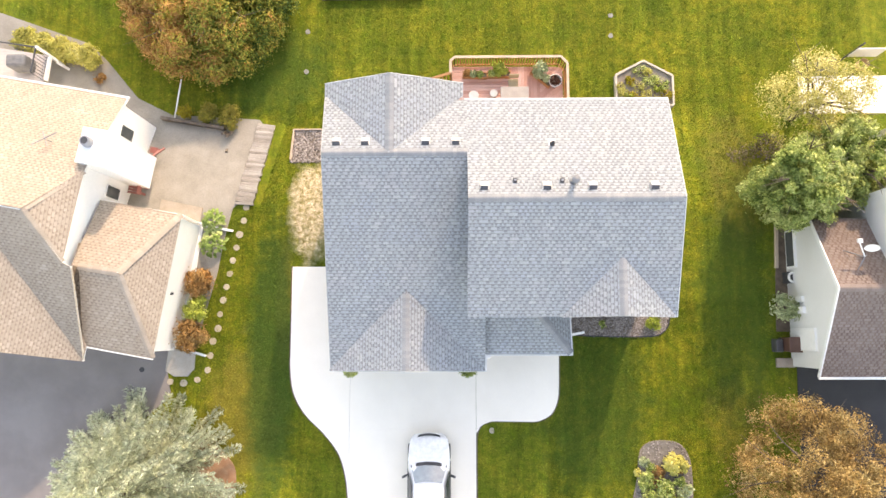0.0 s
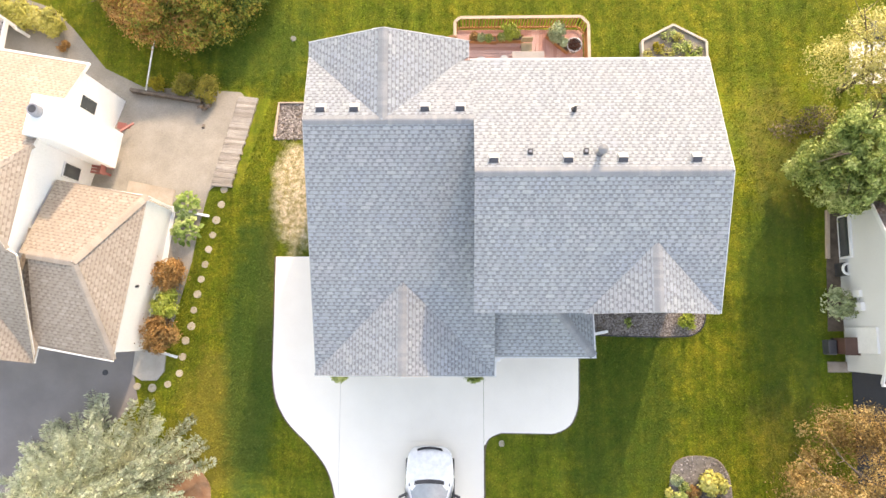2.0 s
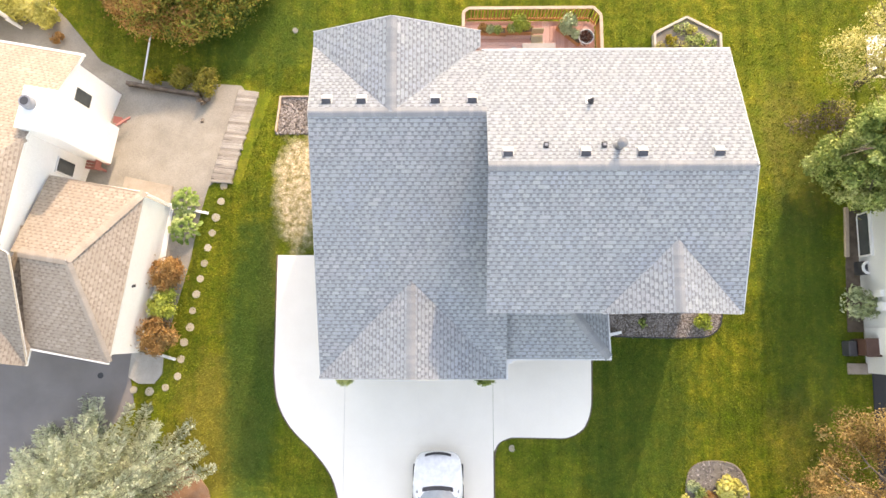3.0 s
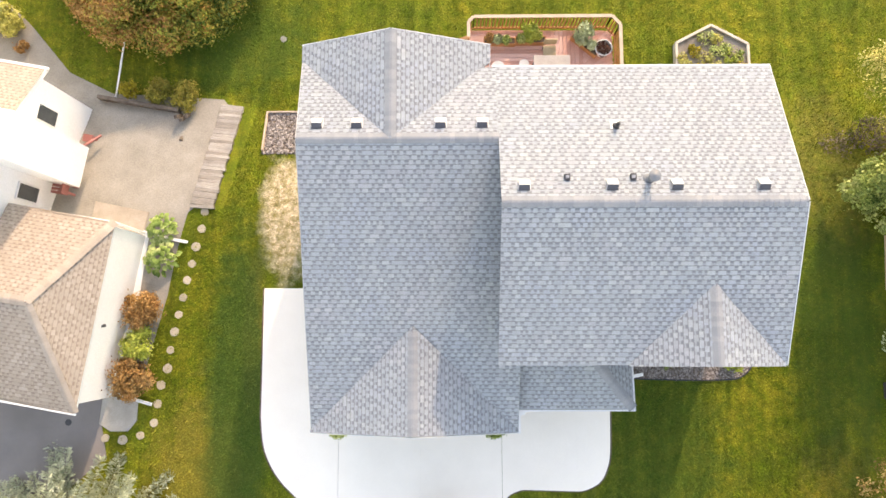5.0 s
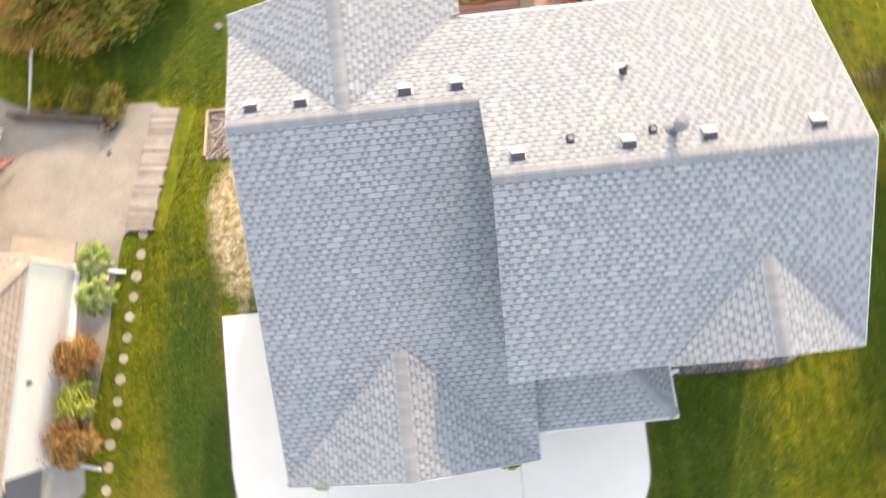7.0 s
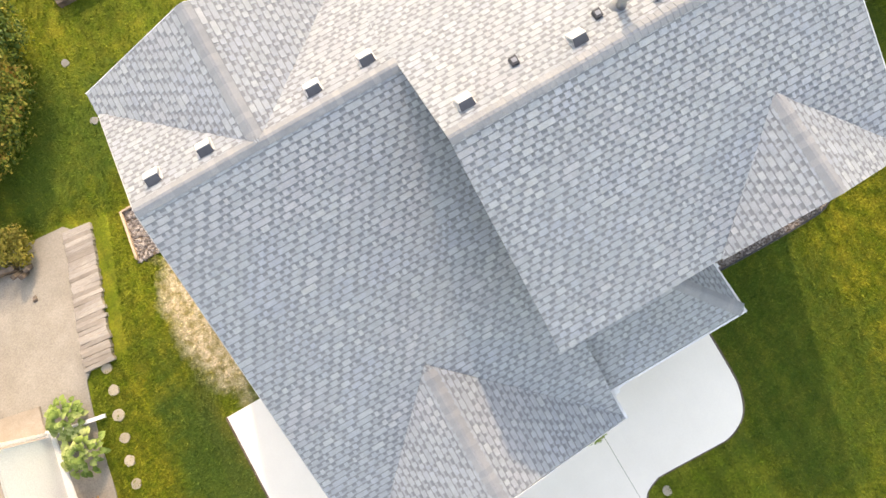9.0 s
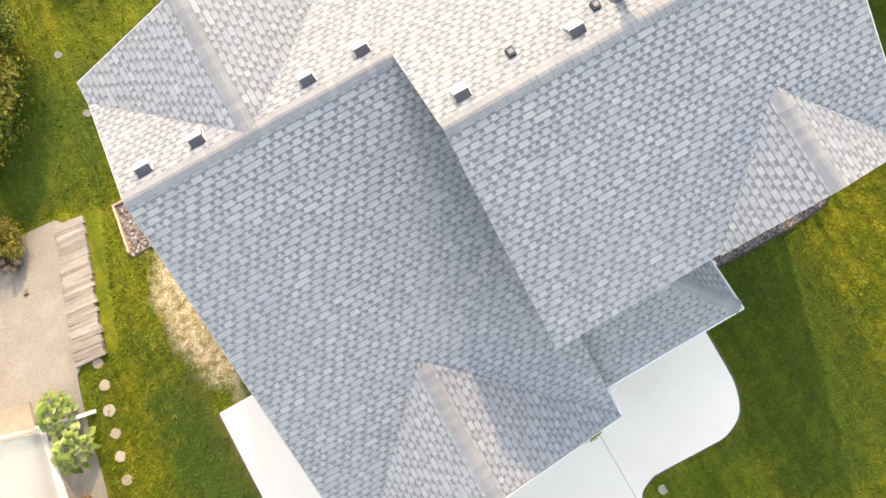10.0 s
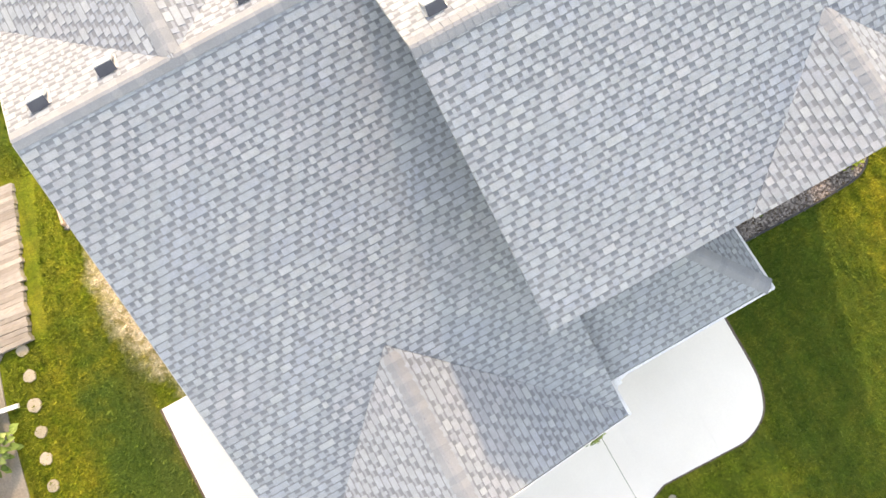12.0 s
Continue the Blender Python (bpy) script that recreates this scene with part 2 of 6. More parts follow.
DARK_METAL = plain("dark_metal", (0.035, 0.035, 0.04), (0.06, 0.06, 0.065), 0.5, 3, 40, 0.1)
VENT_TOP = plain("vent_top_grey", (0.46, 0.45, 0.44), (0.54, 0.53, 0.52), 0.5, 3, 40, 0.1)
VENT_DARK = plain("vent_grille", (0.07, 0.07, 0.08), (0.09, 0.09, 0.10), 0.7, 3, 80, 0.3)
RED_PAINT = plain("red_paint", (0.30, 0.095, 0.08), (0.38, 0.13, 0.11), 0.5)
BROWN_PLASTIC = plain("brown_plastic", (0.095, 0.045, 0.035), (0.12, 0.06, 0.045), 0.5)
BARK = plain("bark", (0.11, 0.08, 0.06), (0.19, 0.145, 0.11), 0.95, 4, 30, 0.9, 0, (1, 1, 0.3))
STONE = pieces("pale_stepping_stone", ((0.0, (0.40, 0.34, 0.25)), (1.0, (0.50, 0.43, 0.33))), 0.9, 40, 0.3)
TERRACOTTA = plain("orange_planter", (0.48, 0.20, 0.08), (0.58, 0.27, 0.12), 0.8)
LEAF_MAPLE = foliage("maple_leaves", ((0.1, (0.045, 0.085, 0.015)), (0.3, (0.21, 0.25, 0.045)), (0.48, (0.42, 0.34, 0.075)), (0.65, (0.40, 0.18, 0.06)), (0.9, (0.54, 0.31, 0.12))), clumps=1.4, turned=-0.07)
LEAF_GREEN = foliage("green_leaves", ((0.15, (0.08, 0.14, 0.03)), (0.5, (0.32, 0.39, 0.12)), (0.9, (0.62, 0.63, 0.30))))
LEAF_YELLOW = foliage("yellow_leaves", ((0.1, (0.36, 0.32, 0.10)), (0.5, (0.58, 0.51, 0.19)), (0.9, (0.74, 0.67, 0.34))))
LEAF_ORANGE = foliage("rust_leaves", ((0.1, (0.10, 0.06, 0.025)), (0.4, (0.29, 0.175, 0.065)), (0.7, (0.46, 0.31, 0.13)), (0.95, (0.60, 0.47, 0.25))))
LEAF_RUST = foliage("rusty_shrub_leaves", ((0.0, (0.18, 0.08, 0.03)), (0.5, (0.34, 0.18, 0.07)), (1.0, (0.48, 0.31, 0.14))))
LEAF_LIME = foliage("lime_leaves", ((0.05, (0.16, 0.22, 0.035)), (0.5, (0.33, 0.39, 0.07)), (0.95, (0.50, 0.53, 0.15))))
LEAF_GOLD = foliage("golden_leaves", ((0.0, (0.20, 0.16, 0.02)), (0.5, (0.38, 0.30, 0.03)), (1.0, (0.50, 0.42, 0.08))))
LEAF_HEDGE = foliage("hedge_leaves", ((0.0, (0.26, 0.26, 0.06)), (0.5, (0.50, 0.46, 0.13)), (1.0, (0.66, 0.60, 0.26))))
LEAF_AUTUMN = foliage("autumn_bush_leaves", ((0.0, (0.10, 0.12, 0.02)), (0.5, (0.30, 0.26, 0.05)), (1.0, (0.48, 0.32, 0.08))))
LEAF_HOSTA = foliage("hosta_leaves", ((0.1, (0.07, 0.14, 0.03)), (0.5, (0.24, 0.34, 0.09)), (0.9, (0.55, 0.60, 0.27))))
LEAF_TWIG = foliage("bare_twigs", ((0.1, (0.09, 0.07, 0.055)), (0.5, (0.19, 0.145, 0.12)), (0.9, (0.32, 0.26, 0.22))))
LEAF_PALE = foliage("pale_leaves", ((0.1, (0.22, 0.27, 0.13)), (0.5, (0.40, 0.46, 0.28)), (0.9, (0.60, 0.64, 0.44))))
NEEDLE = foliage("blue_spruce_needles", ((0.1, (0.32, 0.37, 0.27)), (0.5, (0.64, 0.67, 0.54)), (0.9, (0.84, 0.85, 0.74))), clumps=2.6)
CAR_WHITE = plain("white_car_paint", (0.86, 0.86, 0.86), (0.88, 0.88, 0.88), 0.25, 1, 5, 0.0)
GLASS = plain("dark_window_glass", (0.05, 0.06, 0.065), (0.07, 0.08, 0.085), 0.05, 1, 5, 0.0)
# opaque and pale: the sky's reflection is put into the base colour
WINDSCREEN = plain("windscreen_sky_tint", (0.30, 0.35, 0.38), (0.36, 0.41, 0.44), 0.05, 1, 5, 0.0)
RUBBER = plain("rubber", (0.02, 0.02, 0.02), (0.03, 0.03, 0.03), 0.8)


# ---- building helpers ----
def mesh_of(name, verts, faces, mats, index=None, smooth=False):
    me = bpy.data.meshes.new(name)
    me.from_pydata([tuple(v) for v in verts], [], faces)
    for m in mats if isinstance(mats, (list, tuple)) else [mats]:
        me.materials.append(m)
    if index is not None:
        me.polygons.foreach_set("material_index", index)
    if smooth:
        me.polygons.foreach_set("use_smooth", [True] * len(me.polygons))
    me.update()
    return me


def obj(name, me, parent=None, label="", kind=""):
    ob = new(name, me)
    if parent is not None:
        ob.parent = parent
    return tagged(ob, label=label, kind=kind)


def thing(name, label, category, at=(0, 0, 0), turn=0.0, group="", kind=""):
    ob = new(name)
    ob.matrix_basis = pose(*at, 0, 0, turn)
    return tagged(ob, label, category, group, kind)


def from_bm(bm, name, mat, smooth=False):
    me = bpy.data.meshes.new(name)
    bm.normal_update()
    bm.to_mesh(me)
    bm.free()
    for m in mat if isinstance(mat, (list, tuple)) else [mat]:
        me.materials.append(m)
    if smooth:
        me.polygons.foreach_set("use_smooth", [True] * len(me.polygons))
    return me


def part(name, bm, mat, parent, label="", smooth=False, kind=""):
    return obj(name, from_bm(bm, name, mat, smooth), parent, label, kind)


def box(x0, x1, y0, y1, z0, z1, bevel=0.01, bm=None):
    own = bm is None
    bm = bm or bmesh.new()
    r = bmesh.ops.create_cube(bm, size=1, matrix=Matrix.Translation(((x0 + x1) / 2, (y0 + y1) / 2, (z0 + z1) / 2)) @ Matrix.Diagonal((x1 - x0, y1 - y0, z1 - z0, 1)))
    if bevel:
        es = {e for v in r["verts"] for e in v.link_edges}
        bmesh.ops.bevel(bm, geom=list(es), offset=min(bevel, 0.4 * min(x1 - x0, y1 - y0, z1 - z0)), segments=2, affect="EDGES", profile=0.5)
    return bm


def beam(a, b, w, h, bevel=0.006, bm=None):
    """A bar from a to b, w wide and h high."""
    bm = bm or bmesh.new()
    a, b = Vector(a), Vector(b)
    d = (b - a).normalized()
    up = Vector((0, 0, 1)) if abs(d.z) < 0.95 else Vector((0, 1, 0))
    side = d.cross(up).normalized()
    up = side.cross(d)
    m = Matrix((side, d, up)).transposed().to_4x4()
    m.translation = (a + b) / 2
    r = bmesh.ops.create_cube(bm, size=1, matrix=m @ Matrix.Diagonal((w, (b - a).length, h, 1)))
    if bevel:
        bmesh.ops.bevel(bm, geom=list({e for v in r["verts"] for e in v.link_edges}), offset=bevel, segments=1, affect="EDGES")
    return bm


def tube(a, b, r0, r1=None, sides=12, bm=None):
    bm = bm or bmesh.new()
    a, b = Vector(a), Vector(b)
    q = (b - a).to_track_quat("Z", "Y").to_matrix().to_4x4()
    bmesh.ops.create_cone(bm, cap_ends=True, segments=sides, radius1=r0, radius2=r0 if r1 is None else r1, depth=(b - a).length, matrix=Matrix.Translation((a + b) / 2) @ q)
    return bm


def slab(outline, z0, z1, bevel=0.0, bm=None):
    """An upright prism on an outline (anticlockwise); z1 may be a function of x, y."""
    bm = bm or bmesh.new()
    top = [bm.verts.new((x, y, z1(x, y) if callable(z1) else z1)) for x, y in outline]
    low = [bm.verts.new((x, y, z0(x, y) if callable(z0) else z0)) for x, y in outline]
    bm.faces.new(top)
    bm.faces.new(low[::-1])
    n = len(outline)
    for i in range(n):
        bm.faces.new((top[i], low[i], low[(i + 1) % n], top[(i + 1) % n]))
    if bevel:
        bm.normal_update()
        bmesh.ops.bevel(bm, geom=[e for e in bm.edges if all(v in top for v in e.verts)], offset=bevel, segments=2, affect="EDGES")
    return bm


def wall(points, thick, parent, mat, name="wall", label=""):
    """A wall from a flat upright outline of 3D points, thickened along its normal."""
    bm = bmesh.new()
    vs = [bm.verts.new(p) for p in points]
    f = bm.faces.new(vs)
    bm.normal_update()
    n = f.normal.copy()
    back = bmesh.ops.extrude_face_region(bm, geom=[f])
    bmesh.ops.translate(bm, vec=n * thick, verts=[v for v in back["geom"] if isinstance(v, bmesh.types.BMVert)])
    bmesh.ops.recalc_face_normals(bm, faces=bm.faces)
    return part(name, bm, mat, parent, label)


def smooth_line(points, steps=6, closed=False):
    """A curve through points (Catmull-Rom)."""
    out, n = [], len(points)
    for i in range(n if closed else n - 1):
        p = [Vector(points[(i + k) % n] if closed else points[min(max(i + k, 0), n - 1)]) for k in (-1, 0, 1, 2)]
        for s in range(steps):
            u = s / steps
            out.append(0.5 * (2 * p[1] + (p[2] - p[0]) * u + (2 * p[0] - 5 * p[1] + 4 * p[2] - p[3]) * u * u + (3 * p[1] - p[0] - 3 * p[2] + p[3]) * u ** 3))
    if not closed:
        out.append(Vector(points[-1]))
    return [tuple(v) for v in out]


def ground_z(x, y):
    """The lot falls to the back yard and rises a little east of the garage."""
    s = min(max((y - 4.4) / 6.2, 0.0), 1.0)
    e, f = min(max((x - 0.4) / 3.2, 0.0), 1.0), min(max((x - 9.0) / 4.0, 0.0), 1.0)
    return -1.3 * s * s * (3 - 2 * s) + 0.4 * e * e * (3 - 2 * e) * (1 - f * f * (3 - 2 * f)) * (1 - s)


# ---- shingles ----
EXPOSED = 0.126
WIDTHS = (0.06, 0.08, 0.1, 0.12, 0.15, 0.2)


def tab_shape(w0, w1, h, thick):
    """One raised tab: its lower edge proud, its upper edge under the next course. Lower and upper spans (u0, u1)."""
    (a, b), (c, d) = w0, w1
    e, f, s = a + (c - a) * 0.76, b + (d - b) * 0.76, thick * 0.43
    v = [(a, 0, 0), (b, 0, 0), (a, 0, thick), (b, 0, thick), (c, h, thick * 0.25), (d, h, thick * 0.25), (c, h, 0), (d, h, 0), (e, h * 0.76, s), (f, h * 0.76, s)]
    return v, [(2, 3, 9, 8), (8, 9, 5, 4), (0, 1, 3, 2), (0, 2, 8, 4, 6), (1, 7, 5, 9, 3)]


# the tab's upper strip takes the soft band, a painted shadow line
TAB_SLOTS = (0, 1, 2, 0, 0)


def shingles(roof, corners, mats, seed, single=None, exposed=EXPOSED, scale=1.0):
    """Courses of laminated shingles on a flat polygon. single: a box of the plan within which the tabs are pieces of their own."""
    rng = random.Random(seed)
    top_mat, low_mat, mid_mat, dark_mat = mats
    pts = [Vector(c) for c in corners]
    n = Vector((0, 0, 0))
    for i, p in enumerate(pts):
        n += p.cross(pts[(i + 1) % len(pts)])
    n.normalize()
    if n.z < 0:
        n = -n
    u = Vector((0, 0, 1)).cross(n).normalized()
    v = n.cross(u)
    o = pts[0]
    flat = [((p - o).dot(u), (p - o).dot(v)) for p in pts]
    lo, hi = min(f[1] for f in flat), max(f[1] for f in flat)

    def span(h):
        h = min(max(h, lo + 1e-4), hi - 1e-4)
        xs = []
        for i, (x0, y0) in enumerate(flat):
            x1, y1 = flat[(i + 1) % len(flat)]
            if (y0 - h) * (y1 - h) <= 0 and abs(y1 - y0) > 1e-9:
                xs.append(x0 + (x1 - x0) * (h - y0) / (y1 - y0))
        return (min(xs), max(xs)) if xs else (0, 0)

    world_m = Matrix((u, v, n)).transposed().to_4x4()
    verts, faces = [], []
    bverts, bfaces, bmat = [], [], []
    shared = {}
    count = 0
    slots = []
    h = lo - 0.02
    while h < hi - 0.01:
        e = min(exposed, hi - h)
        s0, s1 = span(h), span(h + e)
        if s0[1] - s0[0] < 0.02 and s1[1] - s1[0] < 0.02:
            h += exposed
            continue
        # the lower layer of the course, with shade from above painted along its top
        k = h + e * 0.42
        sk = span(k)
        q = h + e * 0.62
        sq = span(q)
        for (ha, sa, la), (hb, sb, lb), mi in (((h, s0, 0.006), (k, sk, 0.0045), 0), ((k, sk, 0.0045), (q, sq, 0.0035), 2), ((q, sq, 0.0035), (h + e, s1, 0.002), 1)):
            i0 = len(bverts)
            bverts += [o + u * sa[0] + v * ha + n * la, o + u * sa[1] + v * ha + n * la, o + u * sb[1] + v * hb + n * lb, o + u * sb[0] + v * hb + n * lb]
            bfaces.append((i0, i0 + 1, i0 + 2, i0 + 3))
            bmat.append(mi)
        i0 = len(bverts)
        bverts += [o + u * s0[0] + v * h, o + u * s0[1] + v * h, o + u * s0[1] + v * h + n * 0.006, o + u * s0[0] + v * h + n * 0.006]
        bfaces.append((i0, i0 + 1, i0 + 2, i0 + 3))
        bmat.append(0)
        x = min(s0[0], s1[0]) - rng.random() * 0.2
        right = max(s0[1], s1[1])
        below, slots = slots, []
        while x < right:
            w = rng.choice(WIDTHS) * scale
            if rng.random() < 0.08:
                w += 0.12 * scale
            # no slot stands straight over one of the course below
            gap = rng.choice((0.07, 0.08, 0.1, 0.12)) * scale
            near = [k for k in below if abs(k - (x + w + gap / 2)) < 0.065 * scale]
            if near:
                left = min(near) - rng.uniform(0.07, 0.1) * scale - gap / 2 - x
                right_w = max(near) + rng.uniform(0.07, 0.1) * scale - gap / 2 - x
                w = left if left > 0.05 and rng.random() < 0.6 else right_w
            w = round(w, 2)
            a, b = x, x + w
            slots.append(b + gap / 2)
            c0, c1 = (max(a, s0[0]), min(b, s0[1])), (max(a, s1[0]), min(b, s1[1]))
            if c0[1] - c0[0] > 0.01 or c1[1] - c1[0] > 0.01:
                c0 = (c0[0], max(c0)) if c0[1] > c0[0] else (min(max(c0[0], s0[0]), s0[1]),) * 2
                c1 = (c1[0], max(c1)) if c1[1] > c1[0] else (min(max(c1[0], s1[0]), s1[1]),) * 2
                place = o + u * a + v * h + n * 0.005
                thick = rng.uniform(0.006, 0.0085)
                whole = c0 == (a, b) and c1 == (a, b)
                if whole and single and count < 300 and single[0] < place.x < single[1] and single[2] < place.y < single[3]:
                    key = round(w, 3)
                    if key not in shared:
                        tv, tf = tab_shape((0, w), (0, w), e + 0.012, 0.0072)
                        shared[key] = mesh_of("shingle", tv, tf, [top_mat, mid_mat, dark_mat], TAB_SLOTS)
                    ob = obj("shingle", shared[key], roof)
                    ob.matrix_basis = Matrix.Translation(place) @ world_m
                    count += 1
                else:
                    tv, tf = tab_shape((c0[0] - a, c0[1] - a), (c1[0] - a, c1[1] - a), e + 0.012, thick)
                    i0 = len(verts)
                    verts += [place + u * q[0] + v * q[1] + n * q[2] for q in tv]
                    faces += [tuple(i0 + i for i in f) for f in tf]
            x = b + gap
        h += exposed
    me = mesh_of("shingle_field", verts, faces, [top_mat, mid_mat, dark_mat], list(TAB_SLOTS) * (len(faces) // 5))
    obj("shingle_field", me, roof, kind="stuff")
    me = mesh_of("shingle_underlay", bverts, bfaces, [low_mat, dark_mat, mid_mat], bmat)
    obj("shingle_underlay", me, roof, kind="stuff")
    return n


def roof_deck(corner_lists, house, mat, thick=0.12, name="roof", label=""):
    """The boards below the shingles, one mesh."""
    bm = bmesh.new()
    for corners in corner_lists:
        up = [bm.verts.new(Vector(c) - Vector((0, 0, 0.004))) for c in corners]
        dn = [bm.verts.new(Vector(c) - Vector((0, 0, thick))) for c in corners]
        bm.faces.new(up)
        bm.faces.new(dn[::-1])
        for i in range(len(up)):
            j = (i + 1) % len(up)
            bm.faces.new((up[i], dn[i], dn[j], up[j]))
    bmesh.ops.recalc_face_normals(bm, faces=bm.faces)
    return part(name, bm, mat, house, label)


def ridge_caps(roof, a, b, mat, drop=0.5, width=0.15, step=EXPOSED, lift=0.012):
    """Bent cap pieces along a ridge or hip from a to b, each over the next."""
    a, b = Vector(a), Vector(b)
    d = (b - a).normalized()
    side = d.cross(Vector((0, 0, 1))).normalized()
    up = side.cross(d).normalized()
    count = max(1, int((b - a).length / step))
    lo, le = 0.004, step + 0.03
    vs = []
    for y, z in ((0, lift + 0.014), (le, lift + lo)):
        vs += [(-width, y, z - width * drop), (-width * 0.2, y, z - 0.01), (width * 0.2, y, z - 0.01), (width, y, z - width * drop)]
    vs += [(x, y, z - 0.014) for x, y, z in vs[:4]]
    me = mesh_of("ridge_cap", vs, [(0, 1, 5, 4), (1, 2, 6, 5), (2, 3, 7, 6), (0, 8, 9, 1), (1, 9, 10, 2), (2, 10, 11, 3)], mat)
    m = Matrix((side, d, up)).transposed().to_4x4()
    for i in range(count):
        ob = obj("ridge_cap", me, roof)
        ob.matrix_basis = Matrix.Translation(a + d * (i * step)) @ m

# ---- ground ----
def axis(lo, hi, step):
    inner = [lo + i * step for i in range(int((hi - lo) / step) + 1)]
    return [-3000.0, -700.0, -200.0, -80.0, *inner, 80.0, 200.0, 700.0, 3000.0]


gx, gy = axis(-36, 36, 1.0), axis(-30, 36, 0.5)
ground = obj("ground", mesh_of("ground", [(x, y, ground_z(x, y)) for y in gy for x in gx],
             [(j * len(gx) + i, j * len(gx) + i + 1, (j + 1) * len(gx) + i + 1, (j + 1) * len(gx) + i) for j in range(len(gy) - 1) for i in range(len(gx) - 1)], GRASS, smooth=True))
tagged(ground, "mown lawn, green and straw-yellow, falling to the back yard", "lawn", kind="structure")


def patch(name, outline, mat, label, category, lift=0.03, cell=0.4, closed=True):
    """A sheet that follows the ground inside an outline, with its edge turned down."""
    bm = bmesh.new()
    vs = [bm.verts.new((x, y, 0)) for x, y in outline]
    f = bm.faces.new(vs)
    ys = [p[1] for p in outline]
    y = min(ys) + cell
    while y < max(ys):
        bmesh.ops.bisect_plane(bm, geom=bm.verts[:] + bm.edges[:] + bm.faces[:], plane_co=(0, y, 0), plane_no=(0, 1, 0))
        y += cell
    rim = [e for e in bm.edges if e.is_boundary]
    low = bmesh.ops.extrude_edge_only(bm, edges=rim)["geom"]
    low = {v for v in low if isinstance(v, bmesh.types.BMVert)}
    for v in bm.verts:
        v.co.z = ground_z(v.co.x, v.co.y) + (-0.1 if v in low else lift)
    bmesh.ops.recalc_face_normals(bm, faces=bm.faces)
    ob = obj(name, from_bm(bm, name, mat))
    return tagged(ob, label, category, kind="structure")


# ---- main house ----
house = thing("house", "two-level house with grey laminated shingle roof and white trim", "house")
RL, RR = 6.335, 7.126          # heights of the two ridges
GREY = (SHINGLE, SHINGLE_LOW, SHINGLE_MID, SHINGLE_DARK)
S_GARAGE = [(-5.462, -1.876, 2.998), (0.674, -1.876, 2.998), (0.674, 5.44, 6.072), (-0.013, 6.063, 6.335), (-5.364, 6.063, 6.335)]
S_MAIN = [(-0.062, 0.167, 5.363), (7.555, 0.167, 5.363), (7.476, 4.223, 7.126), (-0.062, 4.223, 7.126)]
N_MAIN = [(-0.062, 4.223, 7.126), (7.476, 4.223, 7.126), (7.555, 8.34, 5.354), (-0.062, 8.34, 5.354)]
N_LEFT = [(-5.364, 6.063, 6.335), (-0.062, 6.063, 6.335), (-0.062, 8.34, 5.354), (-5.462, 8.512, 5.277)]
NG_W = [(-2.894, 6.034, 6.352), (-2.894, 9.043, 6.352), (-5.462, 9.054, 5.243), (-5.462, 8.53, 5.243)]
NG_E = [(-2.894, 6.034, 6.352), (-0.209, 8.53, 5.243), (-0.209, 9.054, 5.243), (-2.894, 9.043, 6.352)]
G1, G2 = 4.304, 6.266          # ridges of the two front gables
GAB1_W = [(-2.394, 1.19, 4.304), (-2.394, -1.888, 4.304), (-5.482, -1.943, 3.007), (-5.482, -1.856, 3.007)]
GAB1_E = [(-2.394, 1.19, 4.304), (0.683, -1.856, 3.007), (0.683, -1.943, 3.007), (-2.394, -1.888, 4.304)]
GAB2_W = [(5.437, 2.264, 6.266), (5.437, 0.148, 6.266), (3.418, 0.11, 5.38), (3.418, 0.188, 5.38)]
GAB2_E = [(5.437, 2.264, 6.266), (7.496, 0.188, 5.38), (7.496, 0.11, 5.38), (5.437, 0.148, 6.266)]
PORCH_S = [(0.674, -1.253, 3.041), (4.075, -1.253, 3.041), (2.683, 0.388, 3.712), (0.674, 0.388, 3.712)]
PORCH_E = [(4.075, -1.253, 3.041), (4.026, 0.359, 3.041), (2.683, 0.388, 3.712)]
PLANES = [S_GARAGE, S_MAIN, N_MAIN, N_LEFT, NG_W, NG_E, GAB1_W, GAB1_E, GAB2_W, GAB2_E, PORCH_S, PORCH_E]
roof = roof_deck(PLANES, house, SHINGLE_MID, 0.05, label="grey laminated shingle roof")


